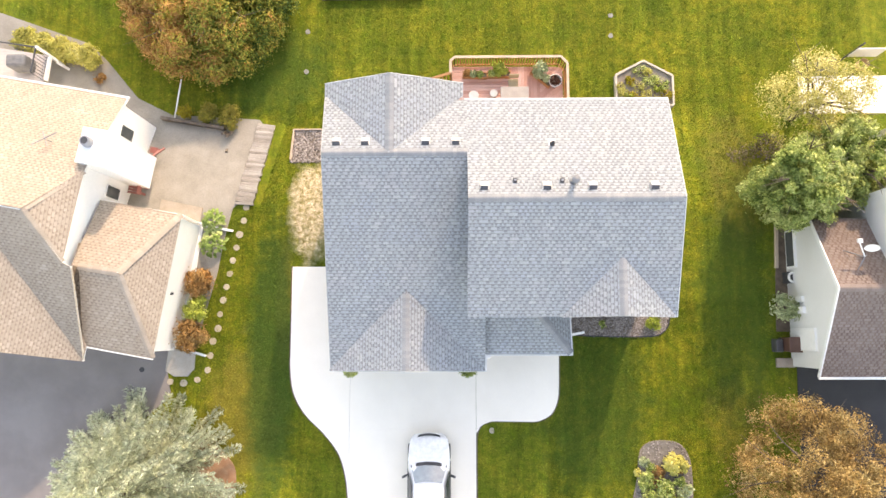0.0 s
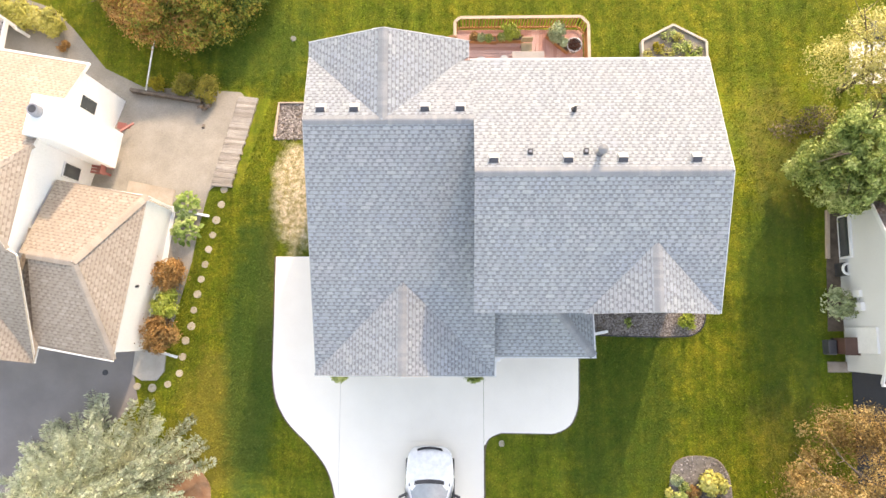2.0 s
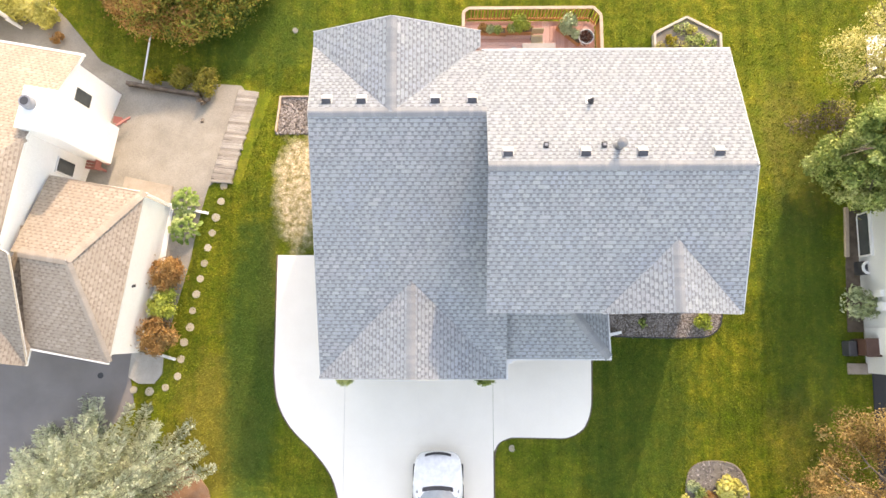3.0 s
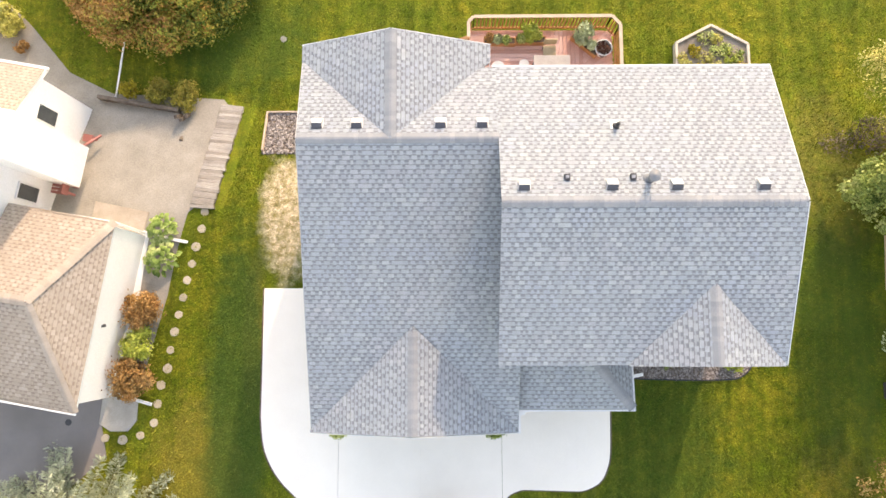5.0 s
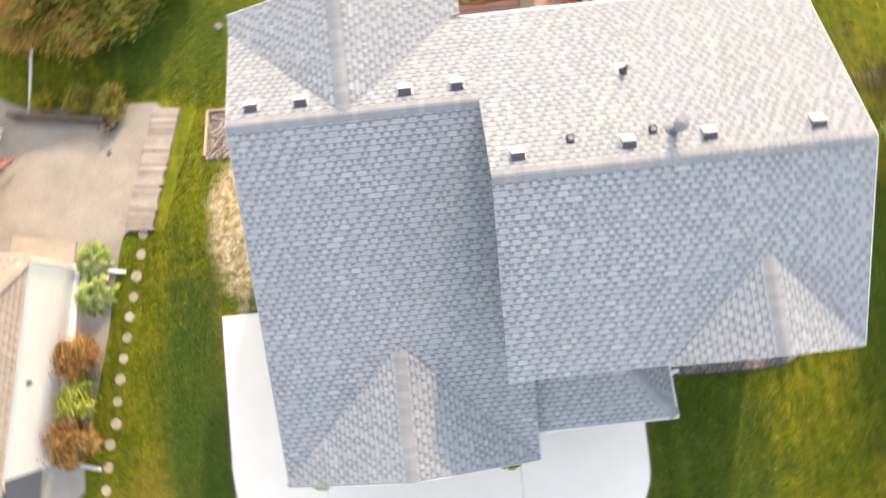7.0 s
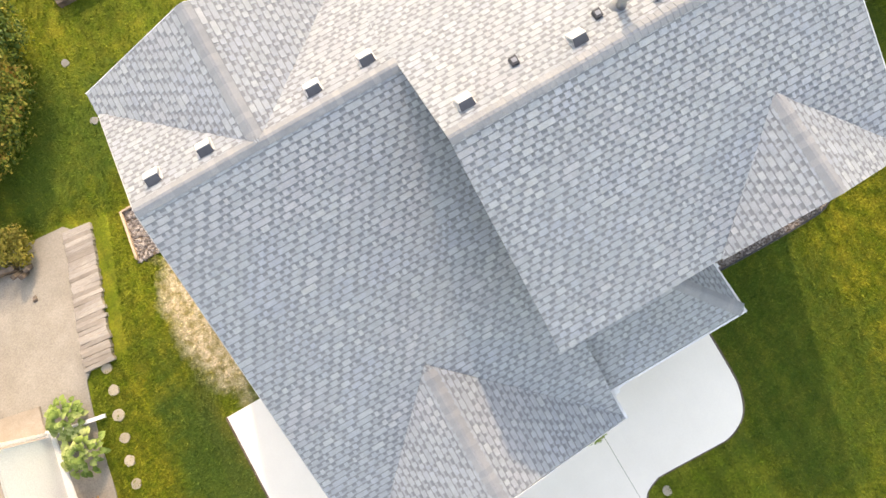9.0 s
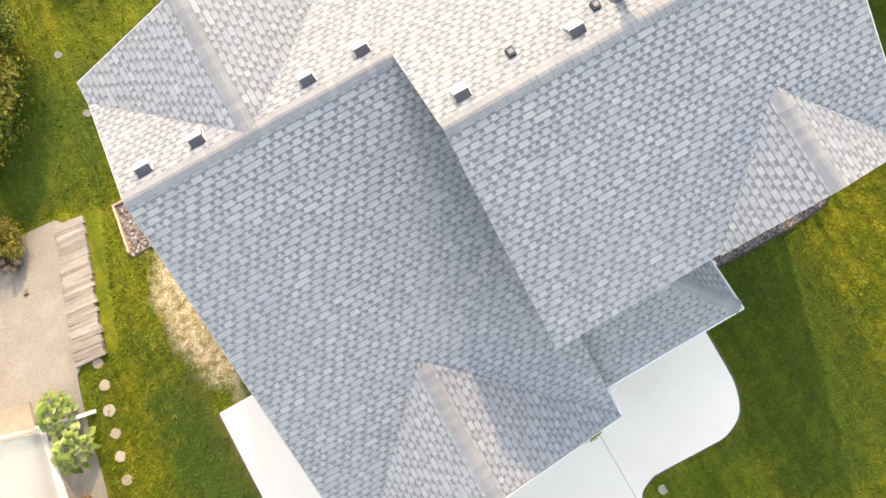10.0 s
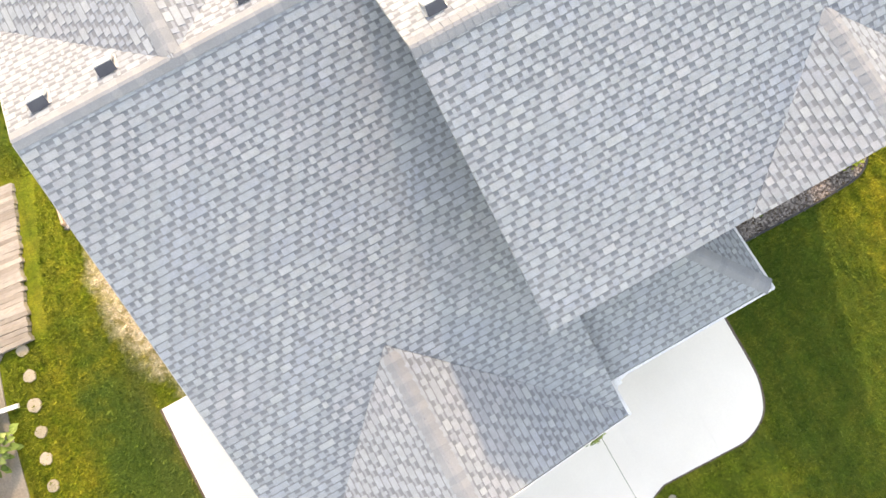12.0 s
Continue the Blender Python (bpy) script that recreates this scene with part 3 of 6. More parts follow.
def house_walls():
    low = -1.6
    def run(points, top_z, name="wall"):
        part(name, slab(points, low, top_z), SIDING_DUSK, house)
    # garage block, taller two-storey block, rear wing
    def under(*planes):
        def top(x, y):
            zs = []
            for c in planes:
                a, b, d = Vector(c[0]), Vector(c[1]), Vector(c[2])
                n = (b - a).cross(d - a)
                zs.append(a.z - (n.x * (x - a.x) + n.y * (y - a.y)) / n.z)
            return min(zs) - 0.16
        return top
    run([(-5.1, -1.5), (0.33, -1.5), (0.33, 0.5), (0.33, 6.05), (-5.1, 6.05)], under(S_GARAGE))
    run([(0.78, 0.4), (7.4, 0.4), (7.4, 4.22), (0.78, 4.22)], under(S_MAIN))
    run([(0.78, 4.22), (7.4, 4.22), (7.4, 7.98), (0.78, 7.98)], under(N_MAIN))
    run([(-5.1, 6.05), (0.28, 6.05), (0.28, 8.12), (-5.1, 8.12)], under(N_LEFT))
    run([(-5.1, 8.12), (-2.89, 8.12), (-2.89, 8.67), (-5.1, 8.67)], under(NG_W))
    run([(-2.89, 8.12), (-0.5, 8.12), (-0.5, 8.67), (-2.89, 8.67)], under(NG_E))
    run([(-5.1, -1.62), (-2.39, -1.62), (-2.39, -1.43), (-5.1, -1.43)], under(GAB1_W))
    run([(-2.39, -1.62), (0.33, -1.62), (0.33, -1.43), (-2.39, -1.43)], under(GAB1_E))


house_walls()


def trim(a, b, w=0.014, h=0.13, mat=None, name="fascia"):
    part(name, beam(a, b, w, h, 0.004), mat or WHITE, house)


def gutter(a, b, out, hangers=True):
    """A K-style gutter from a to b that opens upward, with hangers."""
    a, b, out = Vector(a), Vector(b), Vector(out)
    d = (b - a).normalized()
    prof = [(0, 0.0), (0, -0.1), (0.075, -0.1), (0.085, -0.05), (0.13, -0.025), (0.13, 0.0), (0.09, 0.0), (0.09, -0.015), (0.075, -0.05), (0.07, -0.09), (0.008, -0.09), (0.008, 0.0)]
    bm = bmesh.new()
    rings = [[bm.verts.new(p + out * s + Vector((0, 0, z))) for s, z in prof] for p in (a, b)]
    for i in range(len(prof)):
        j = (i + 1) % len(prof)
        bm.faces.new((rings[0][i], rings[0][j], rings[1][j], rings[1][i]))
    bm.faces.new(rings[0])
    bm.faces.new(rings[1][::-1])
    bmesh.ops.recalc_face_normals(bm, faces=bm.faces)
    g = part("gutter", bm, WHITE, house, "white metal gutter")
    if hangers:
        n = int((b - a).length / 0.75)
        for i in range(n):
            p = a + d * ((i + 0.5) * (b - a).length / n) + Vector((0, 0, 0.004))
            part("hanger", beam(p + out * -0.05, p + out * 0.12, 0.025, 0.006, 0), WHITE, g)


gutter((0.713, -1.205, 3.015), (4.144, -1.205, 3.015), (0, -1, 0))
gutter((4.026, -1.322, 3.017), (3.977, 0.309, 3.017), (1, 0, 0))
gutter((-0.16, 8.281, 5.337), (7.574, 8.281, 5.337), (0, 1, 0))
trim((-0.209, 8.352, 5.174), (-0.209, 9.061, 5.174))
trim((-5.482, -1.966, 2.938), (-2.394, -1.91, 4.235))
trim((0.703, -1.966, 2.938), (-2.394, -1.91, 4.235))
trim((7.569, 0.145, 5.303), (7.491, 4.221, 7.066))
trim((7.491, 4.221, 7.066), (7.569, 8.338, 5.294))
trim((0.708, -1.975, 2.955), (0.708, -1.295, 2.955), 0.06)
part("corner_return", slab([(0.74, -1.29), (0.74, -1.5), (0.82, -1.39), (1.07, -1.33), (1.07, -1.29)], 2.86, 3.0, 0.01), WHITE, house)
trim((-5.474, -1.859, 2.929), (-5.379, 6.06, 6.266), 0.014, 0.12, VENT_TOP)
trim((-5.379, 6.06, 6.266), (-5.474, 8.508, 5.2), 0.014, 0.12, VENT_TOP)
trim((-5.482, 9.07, 5.174), (-2.894, 9.06, 6.283))
trim((-0.189, 9.07, 5.174), (-2.894, 9.06, 6.283))
part("porch_post", box(0.69, 0.89, -1.45, -1.25, 0.03, 2.95, 0.015), WHITE, house, "white corner post")
part("porch_post", box(3.8, 3.94, -1.19, -1.05, 0.03, 2.97, 0.015), WHITE, house)
spout = part("downspout", beam((4.12, -0.5, 2.91), (4.1, -0.48, 0.62), 0.075, 0.055), WHITE, house, "white downspout")
part("outlet", beam((4.1, -0.62, 0.66), (5.1, -0.42, 0.5), 0.11, 0.07), SIDING, spout)
part("downspout", beam((0.75, -1.44, 2.91), (0.77, -1.5, 0.1), 0.075, 0.055), WHITE, house)


def roof_vent(x, y, z):
    """A slant-back box vent: flange, hood and grille."""
    v = part("roof_vent", box(-0.165, 0.165, -0.15, 0.165, -0.005, 0.01, 0.003), VENT_TOP, house, "low box roof vent with a dark grille")
    slope = math.degrees(math.atan(0.43))
    v.matrix_basis = pose(x, y, z, -slope, 0, 0)
    bm = bmesh.new()
    vs = [bm.verts.new(c) for c in ((-0.135, -0.1, 0.15), (0.135, -0.1, 0.15), (0.14, 0.13, 0.06), (-0.14, 0.13, 0.06), (-0.135, -0.1, 0.11), (0.135, -0.1, 0.11), (0.145, 0.14, 0.0), (-0.145, 0.14, 0.0))]
    for f in ((0, 1, 2, 3), (4, 5, 1, 0), (3, 2, 6, 7), (0, 3, 7, 4), (1, 5, 6, 2)):
        bm.faces.new([vs[i] for i in f])
    hood = part("hood", bm, VENT_TOP, v)
    bm = bmesh.new()
    vs = [bm.verts.new(c) for c in ((-0.13, -0.1, 0.13), (0.13, -0.1, 0.13), (0.14, -0.19, 0.012), (-0.14, -0.19, 0.012))]
    bm.faces.new(vs[::-1])
    part("grille", bm, VENT_DARK, v)
    return v


def on_n(y):
    return RR - 0.4304 * (y - 4.223)


for vx in (-4.84, -3.79, -1.58, -0.48):
    roof_vent(vx, 6.52, on_n(6.52) + 0.012)
for vx in (0.51, 2.70, 4.30, 6.45):
    roof_vent(vx, 4.68, on_n(4.68) + 0.012)
for vx in (1.6, 3.25):
    v = part("exhaust_vent", box(vx - 0.07, vx + 0.07, 4.8, 4.96, on_n(4.88) - 0.02, on_n(4.88) + 0.1, 0.008), DARK_METAL, house, "small dark exhaust vent with pale rim")
    part("rim", box(vx - 0.045, vx + 0.045, 4.84, 4.92, on_n(4.88) + 0.1, on_n(4.88) + 0.108, 0.002), METAL, v)
flue = part("flue_pipe", tube((3.64, 4.8, on_n(4.8) - 0.05), (3.64, 4.8, on_n(4.8) + 0.5), 0.08, sides=20), FLUE_METAL, house, "galvanised flue pipe with round cap", True)
bm = tube((3.64, 4.8, on_n(4.8) + 0.5), (3.64, 4.8, on_n(4.8) + 0.54), 0.15, 0.15, 20)
part("cap", tube((3.64, 4.8, on_n(4.8) + 0.54), (3.64, 4.8, on_n(4.8) + 0.6), 0.15, 0.02, 20, bm), FLUE_METAL, flue)
part("collar", tube((3.64, 4.8, on_n(4.8) - 0.02), (3.64, 4.8, on_n(4.8) + 0.07), 0.17, 0.09, 20), FLUE_METAL, flue)
stack = part("vent_stack", tube((3.03, 6.38, on_n(6.38) - 0.05), (3.03, 6.38, on_n(6.38) + 0.3), 0.05, sides=16), DARK_METAL, house, "dark plumbing stack with a pale flashing", True)
part("boot", tube((3.03, 6.38, on_n(6.38) - 0.02), (3.03, 6.38, on_n(6.38) + 0.12), 0.12, 0.06, 16), DARK_METAL, stack, "dark rubber boot")
fl = part("flashing", box(-0.12, 0.12, -0.1, 0.17, 0, 0.012, 0.003), WHITE, stack)
fl.matrix_basis = pose(3.01, 6.42, on_n(6.42) + 0.012, -23.3, 0, 0)

# ---- driveway ----
DRIVE_LEFT = [(-7.78, 2.5)] + smooth_line([(-7.78, -1.9), (-7.62, -3.0), (-7.1, -3.95), (-6.2, -4.84), (-5.55, -5.7), (-5.24, -6.7), (-5.14, -7.6)], 5)
DRIVE_RIGHT = smooth_line([(0.4, -5.6), (0.42, -4.9), (0.6, -4.48), (1.05, -4.26)], 5) + smooth_line([(2.6, -4.24), (3.1, -4.2), (3.62, -3.9), (3.9, -3.3), (3.96, -2.6)], 5) + [(4.0, -0.5)]
drive = thing("driveway", "pale concrete driveway with curved edges and saw-cut joints", "driveway", kind="structure")
part("base", slab([(-7.7, 2.4)] + [(x + 0.06, y) for x, y in DRIVE_LEFT[1:]] + [(-5.1, -30), (0.36, -30), (0.36, -5.5), (0.36, -1.5), (-5.1, -1.5), (-5.1, 2.4)], -0.1, 0.012), JOINT, drive)
J, JF = 0.006, 0.0009       # half widths of the two long saw cuts and of the fine ones


def concrete_slab(outline, cell=0.0):
    """A slab whose top follows the ground; cell: the width of the strips in which it bends."""
    if cell:
        bm = bmesh.new()
        bm.faces.new([bm.verts.new((x, y, 0)) for x, y in outline])
        x = min(p[0] for p in outline) + cell
        while x < max(p[0] for p in outline) - 0.05:
            bmesh.ops.bisect_plane(bm, geom=bm.verts[:] + bm.edges[:] + bm.faces[:], plane_co=(x, 0, 0), plane_no=(1, 0, 0))
            x += cell
        low = bmesh.ops.extrude_edge_only(bm, edges=[e for e in bm.edges if e.is_boundary])["geom"]
        low = {v for v in low if isinstance(v, bmesh.types.BMVert)}
        for v in bm.verts:
            v.co.z = ground_z(v.co.x, v.co.y) + (-0.08 if v in low else 0.035)
        bmesh.ops.recalc_face_normals(bm, faces=bm.faces)
        part("slab", bm, CONCRETE, drive)
        return
    part("slab", slab(outline, lambda x, y: ground_z(x, y) - 0.08, lambda x, y: ground_z(x, y) + 0.035, 0.002), CONCRETE, drive)


left = [p for p in DRIVE_LEFT]
concrete_slab([(-7.78, 2.5), (-7.78, -1.9 + JF), (-5.12 - J, -1.9 + JF), (-5.12 - J, 2.5)])
concrete_slab(left[1:] + [(-5.14, -7.6)][:0] + [(-5.12 - J, -7.6), (-5.12 - J, -1.9 - JF)])
for ya, yb in ((-1.4, -4.6), (-4.6, -7.8), (-7.8, -11.0), (-11.0, -14.5), (-14.5, -30)):
    for xa, xb in ((-5.12, -2.35), (-2.35, 0.4)):
        ja, jb = (J, JF) if xa < -5 else (JF, J)
        concrete_slab([(xa + ja, yb + JF), (xb - jb, yb + JF), (xb - jb, ya - JF), (xa + ja, ya - JF)])
right = [p for p in DRIVE_RIGHT if p[1] > -4.75]
concrete_slab([(0.4 + J, -4.75)] + [(max(x, 0.4 + J), y) for x, y in right if x < 2.45] + [(2.45 - JF, -4.24), (2.45 - JF, -1.0), (0.4 + J, -1.0)], 0.4)
concrete_slab([(2.45 + JF, -4.24)] + [p for p in right if p[0] > 2.46] + [(2.45 + JF, -0.5)], 0.4)
cut = bmesh.new()
for line, side in ((DRIVE_LEFT + [(-5.14, -30)], -0.02), ([(0.4, -30)] + DRIVE_RIGHT, 0.02)):
    for (xa, ya), (xb, yb) in zip(line, line[1:]):
        beam((xa + side, ya, ground_z(xa, ya) + 0.002), (xb + side, yb, ground_z(xb, yb) + 0.002), 0.07, 0.05, 0, cut)
part("cut_edge", cut, SOIL, drive, "narrow bare soil edge between concrete and lawn")


# ---- foliage helpers ----
def leaf_cloud(rng, blobs, count, size, flat=0.3, shag=1.25):
    """Small bent leaves scattered in and over lumpy blobs (centre, radii)."""
    verts, faces = [], []
    weights = [b[1][0] ** 1.5 for b in blobs]
    for b in rng.choices(blobs, weights, k=count):
        (cx, cy, cz), (rx, ry, rz) = b
        while True:
            p = Vector((rng.uniform(-1, 1), rng.uniform(-1, 1), rng.uniform(-0.7, 1)))
            if 0.3 < p.length < 1:
                break
        p = p.normalized() * (p.length ** 0.6) * (1 + 0.5 * noise.noise(p * 3 + Vector((cx, cy, cz)))) * rng.uniform(0.8, shag)
        c = Vector((cx + p.x * rx, cy + p.y * ry, cz + p.z * rz))
        out = Vector((p.x, p.y, p.z + flat)).normalized() + Vector((rng.gauss(0, 0.6), rng.gauss(0, 0.6), rng.gauss(0, 0.6)))
        out.normalize()
        s = size * rng.uniform(0.6, 1.35)
        a = out.orthogonal().normalized()
        a.rotate(Matrix.Rotation(rng.uniform(0, 6.28), 3, out))
        q = out.cross(a)
        i = len(verts)
        verts += [c - a * s, c + q * s * 0.5 + out * s * 0.15, c + a * s, c - q * s * 0.5 + out * s * 0.15]
        faces += [(i, i + 1, i + 3), (i + 1, i + 2, i + 3)]
    return verts, faces


def limbs(rng, base, height, spread_r, radius, count):
    bm = tube(base, Vector(base) + Vector((0, 0, height * 0.55)), radius, radius * 0.6, 10)
    tops = []
    for i in range(count):
        a = i * 6.28 / count + rng.uniform(-0.3, 0.3)
        s = Vector(base) + Vector((0, 0, height * rng.uniform(0.25, 0.55)))
        e = Vector(base) + Vector((math.cos(a) * spread_r * rng.uniform(0.5, 0.85), math.sin(a) * spread_r * rng.uniform(0.5, 0.85), height * rng.uniform(0.55, 0.9)))
        m = (s + e) / 2 + Vector((0, 0, 0.15 * height * rng.random()))
        tube(s, m, radius * 0.4, radius * 0.25, 7, bm)
        tube(m, e, radius * 0.25, radius * 0.07, 6, bm)
        for _ in range(3):
            e2 = e + Vector((rng.uniform(-1, 1), rng.uniform(-1, 1), rng.uniform(0, 0.7))) * spread_r * 0.3
            tube(m.lerp(e, rng.uniform(0.3, 0.9)), e2, radius * 0.12, radius * 0.03, 5, bm)
        tops.append(e)
    return bm, tops


def tree(name, label, at, height, r, leaf, count, size, seed, crown_low=0.3, blobs=26, squash=0.8, open_=1.0, inner=16, skirt=0, shag=1.25):
    rng = random.Random(seed)
    t = thing(name, label, "tree", at)
    bm, tops = limbs(rng, (0, 0, -0.15), height, r, 0.05 * height ** 0.7, 9)
    part("trunk", bm, BARK, t)
    lumps = []
    for i in range(blobs):
        a, d = rng.uniform(0, 6.28), math.sqrt(rng.random()) * r * 0.82
        top = height * (crown_low + (1 - crown_low) * math.sqrt(max(0.05, 1 - (d / r) ** 2)) * rng.uniform(0.55, 0.92))
        if i % 2 and d > 0.45 * r:
            top *= rng.uniform(0.35, 0.8)
        rr = r * rng.uniform(0.13, 0.27) * open_
        if i < inner:
            a, d = a, d * 0.75
            top, rr = top * 0.75, r * 0.26
        lumps.append(((math.cos(a) * d, math.sin(a) * d, top), (rr, rr, rr * squash)))
    for i in range(skirt):
        a, d = i * 6.283 / skirt, r * rng.uniform(0.7, 0.86)
        lumps.append(((math.cos(a) * d, math.sin(a) * d, rng.uniform(0.6, 1.3)), (0.75, 0.75, 0.5)))
    v, f = leaf_cloud(rng, lumps, count, size, shag=shag)
    obj("crown", mesh_of("crown", v, f, leaf), t)
    return t


def shrub(name, label, at, r, h, leaf, count, size, seed, blobs=9, category="shrub", group=""):
    rng = random.Random(seed)
    t = thing(name, label, category, at, group=group)
    bm = bmesh.new()
    for i in range(6):
        a = i * 1.05 + rng.random()
        tube((0, 0, -0.05), (math.cos(a) * r * 0.55, math.sin(a) * r * 0.55, h * 0.7), 0.02, 0.006, 5, bm)
    part("stem", bm, BARK, t)
    lumps = [((0, 0, h * 0.5), (r * 0.7, r * 0.7, h * 0.5))]
    for i in range(blobs):
        a, d = rng.uniform(0, 6.28), r * rng.uniform(0.3, 0.72)
        rr = r * rng.uniform(0.22, 0.4)
        lumps.append(((math.cos(a) * d, math.sin(a) * d, h * rng.uniform(0.35, 0.75)), (rr, rr, rr * 0.8)))
    v, f = leaf_cloud(rng, lumps, count, size)
    obj("foliage", mesh_of("foliage", v, f, leaf), t)
    return t


def spruce(label, at, height, r, seed):
    rng = random.Random(seed)
    t = thing("blue_spruce", label, "tree", at)
    part("trunk", tube((0, 0, -0.1), (0, 0, height * 0.97), 0.16, 0.02, 10), BARK, t)
    verts, faces, wood = [], [], bmesh.new()
    levels = 15
    for k in range(levels):
        z = height * (0.06 + 0.9 * k / levels)
        reach = r * (1 - (k / levels)) ** 0.78 + 0.12
        for b in range(max(5, int(14 - k * 0.5))):
            a = b * 6.283 / max(5, int(14 - k * 0.5)) + k * 0.7 + rng.uniform(-0.15, 0.15)
            ln = reach * rng.uniform(0.86, 1.06)
            d = Vector((math.cos(a), math.sin(a), -0.12 + 0.02 * k))
            tip = Vector((0, 0, z)) + d * ln
            tube((0, 0, z), tip, 0.025, 0.006, 4, wood)
            twigs = max(5, int(ln * 17))
            for j in range(twigs):
                s = 0.22 + 0.78 * (j + rng.random()) / twigs
                root = Vector((0, 0, z)) + d * (ln * s) + Vector((0, 0, 0.1 * math.sin(s * 3)))
                for side in (-1, 1):
                    ang = a + side * rng.uniform(0.55, 1.25)
                    tl = (0.14 + 0.50 * (1 - s)) * (0.5 + reach / r * 0.6) * rng.uniform(0.7, 1.2)
                    td = Vector((math.cos(ang), math.sin(ang), rng.uniform(-0.1, 0.35)))
                    for q in range(max(4, int(tl * 24))):
                        c = root + td * tl * (q + 0.5) / max(4, int(tl * 24))
                        nd = (td + Vector((rng.gauss(0, 0.6), rng.gauss(0, 0.6), rng.gauss(0.25, 0.4)))).normalized()
                        w = nd.orthogonal().normalized() * rng.uniform(0.022, 0.036)
                        e = c + nd * rng.uniform(0.09, 0.15)
                        i = len(verts)
                        verts += [c - w, c + w, e + w * 0.6, e - w * 0.6]
                        faces.append((i, i + 1, i + 2, i + 3))
    part("bough", wood, BARK, t)
    obj("needles", mesh_of("needles", verts, faces, NEEDLE), t)
    return t

# ---- neighbouring houses ----
LH_AT, LH_TURN = Vector((-15.71, -1.49, 0)), radians(-10)
LU, LV = Vector((math.cos(LH_TURN), math.sin(LH_TURN), 0)), Vector((-math.sin(LH_TURN), math.cos(LH_TURN), 0))


def lh(u, v, z):
    return tuple(LH_AT + LU * u + LV * v + Vector((0, 0, z)))


tan_house = thing("house", "white house with tan shingle hip roofs and a white chimney chase", "house")
LH_PLANES = [
    [lh(-9, 0, 2.43), lh(0, 0, 2.43), lh(-0.3, 3.6, 4.37), lh(-0.6, 3.7, 4.43), lh(-2.1, 5.4, 5.35), lh(-9, 5.4, 5.35)],
    [lh(-4.6, -0.1, 5.5), lh(0, -0.1, 2.43), lh(0, 4.6, 2.43), lh(-4.6, 4.6, 5.5)],
    [lh(-0.62, 3.65, 4.41), lh(-0.72, 7.45, 4.28), lh(-2.1, 5.4, 5.35)],
    [lh(-0.72, 7.45, 4.25), lh(-0.85, 11.1, 2.16), lh(-9, 11.1, 2.16), lh(-9, 5.4, 5.35), lh(-2.1, 5.4, 5.35)],
    [(-15.75, -0.973, 2.4), (-12.89, -1.46, 2.4), (-13.86, 1.93, 3.65), (-15.45, 2.2, 3.65)],
    [(-12.89, -1.46, 2.4), (-11.95, 4.5, 2.4), (-13.86, 1.93, 3.65)],
    [(-11.95, 4.5, 2.4), (-15.4, 5.086, 2.4), (-15.75, 2.25, 3.65), (-13.86, 1.93, 3.65)],
]
tan_roof = roof_deck(LH_PLANES, tan_house, WHITE, 0.14, label="tan shingle hip roof")
lw = tan_house


def local_slab(pts, z0, z1, mat, name="wall", label=""):
    return part(name, slab([lh(u, v, 0)[:2] for u, v in pts], z0, z1), mat, lw, label)


wall([lh(-1.1, 3.5, -0.5), lh(-1.1, 10.8, -1.4), lh(-1.1, 10.8, 2.07), lh(-1.1, 7.4, 4.09), lh(-1.1, 3.5, 4.23)], 0.15, lw, SIDING, label="white lap siding wall")
local_slab([(-9, 0.5), (-0.4, 0.5), (-1.3, 5.0), (-1.3, 10.8), (-9, 10.8)], -1.4, 2.1, SIDING)
part("wall", slab([(-15.5, -0.65), (-12.93, -1.2), (-12.0, 4.35), (-15.3, 4.85)], -0.1, 2.34), SIDING, lw)
part("chimney_chase", slab([lh(-1.05, 7.65, 0)[:2], lh(0.08, 7.65, 0)[:2], lh(0.08, 9.1, 0)[:2], lh(-1.05, 9.1, 0)[:2]], 0.3, 4.5, 0.02), SIDING, lw, "white sided chimney chase")
c = lh(-0.7, 8.5, 4.5)
part("chimney_cap", tube(c, (c[0], c[1], 4.8), 0.22, 0.2, 20), METAL, lw, "round metal chimney cap")
part("chimney_flue", tube((c[0], c[1], 4.78), (c[0], c[1], 4.81), 0.14, 0.14, 20), DARK_METAL, lw)
for u, v, z, dv, dz in ((-0.93, 9.75, 1.45, 0.3, 0.56), (-0.93, 7.05, 1.45, 0.3, 0.56)):
    a, b = lh(u, v - dv, z), lh(u, v + dv, z)
    wnd = part("window", beam(a, b, 0.06, dz * 2, 0.01), WHITE, lw, "white framed dark window")
    a, b = lh(u + 0.04, v - dv + 0.06, z), lh(u + 0.04, v + dv - 0.06, z)
    part("pane", beam(a, b, 0.02, dz * 2 - 0.12, 0), GLASS, wnd)
for a, b in (((-15.74, -1.0, 2.36), (-12.87, -1.51, 2.36)),):
    part("gutter", beam(a, b, 0.05, 0.1, 0.01), WHITE, lw)
part("rake_board", beam(lh(0.03, -0.1, 2.39), lh(-0.26, 3.55, 4.32), 0.015, 0.08), CREAM_WOOD, lw)
part("gutter", beam(lh(-9, -0.06, 2.39), lh(0.05, -0.06, 2.39), 0.05, 0.1, 0.01), WHITE, lw)
part("gutter", beam(lh(-9, 11.16, 2.12), lh(-0.8, 11.16, 2.12), 0.1, 0.1, 0.01), WHITE, lw)
part("downspout", beam((-11.95, 4.45, 2.3), (-11.98, 4.42, 0.2), 0.08, 0.08), WHITE, lw)
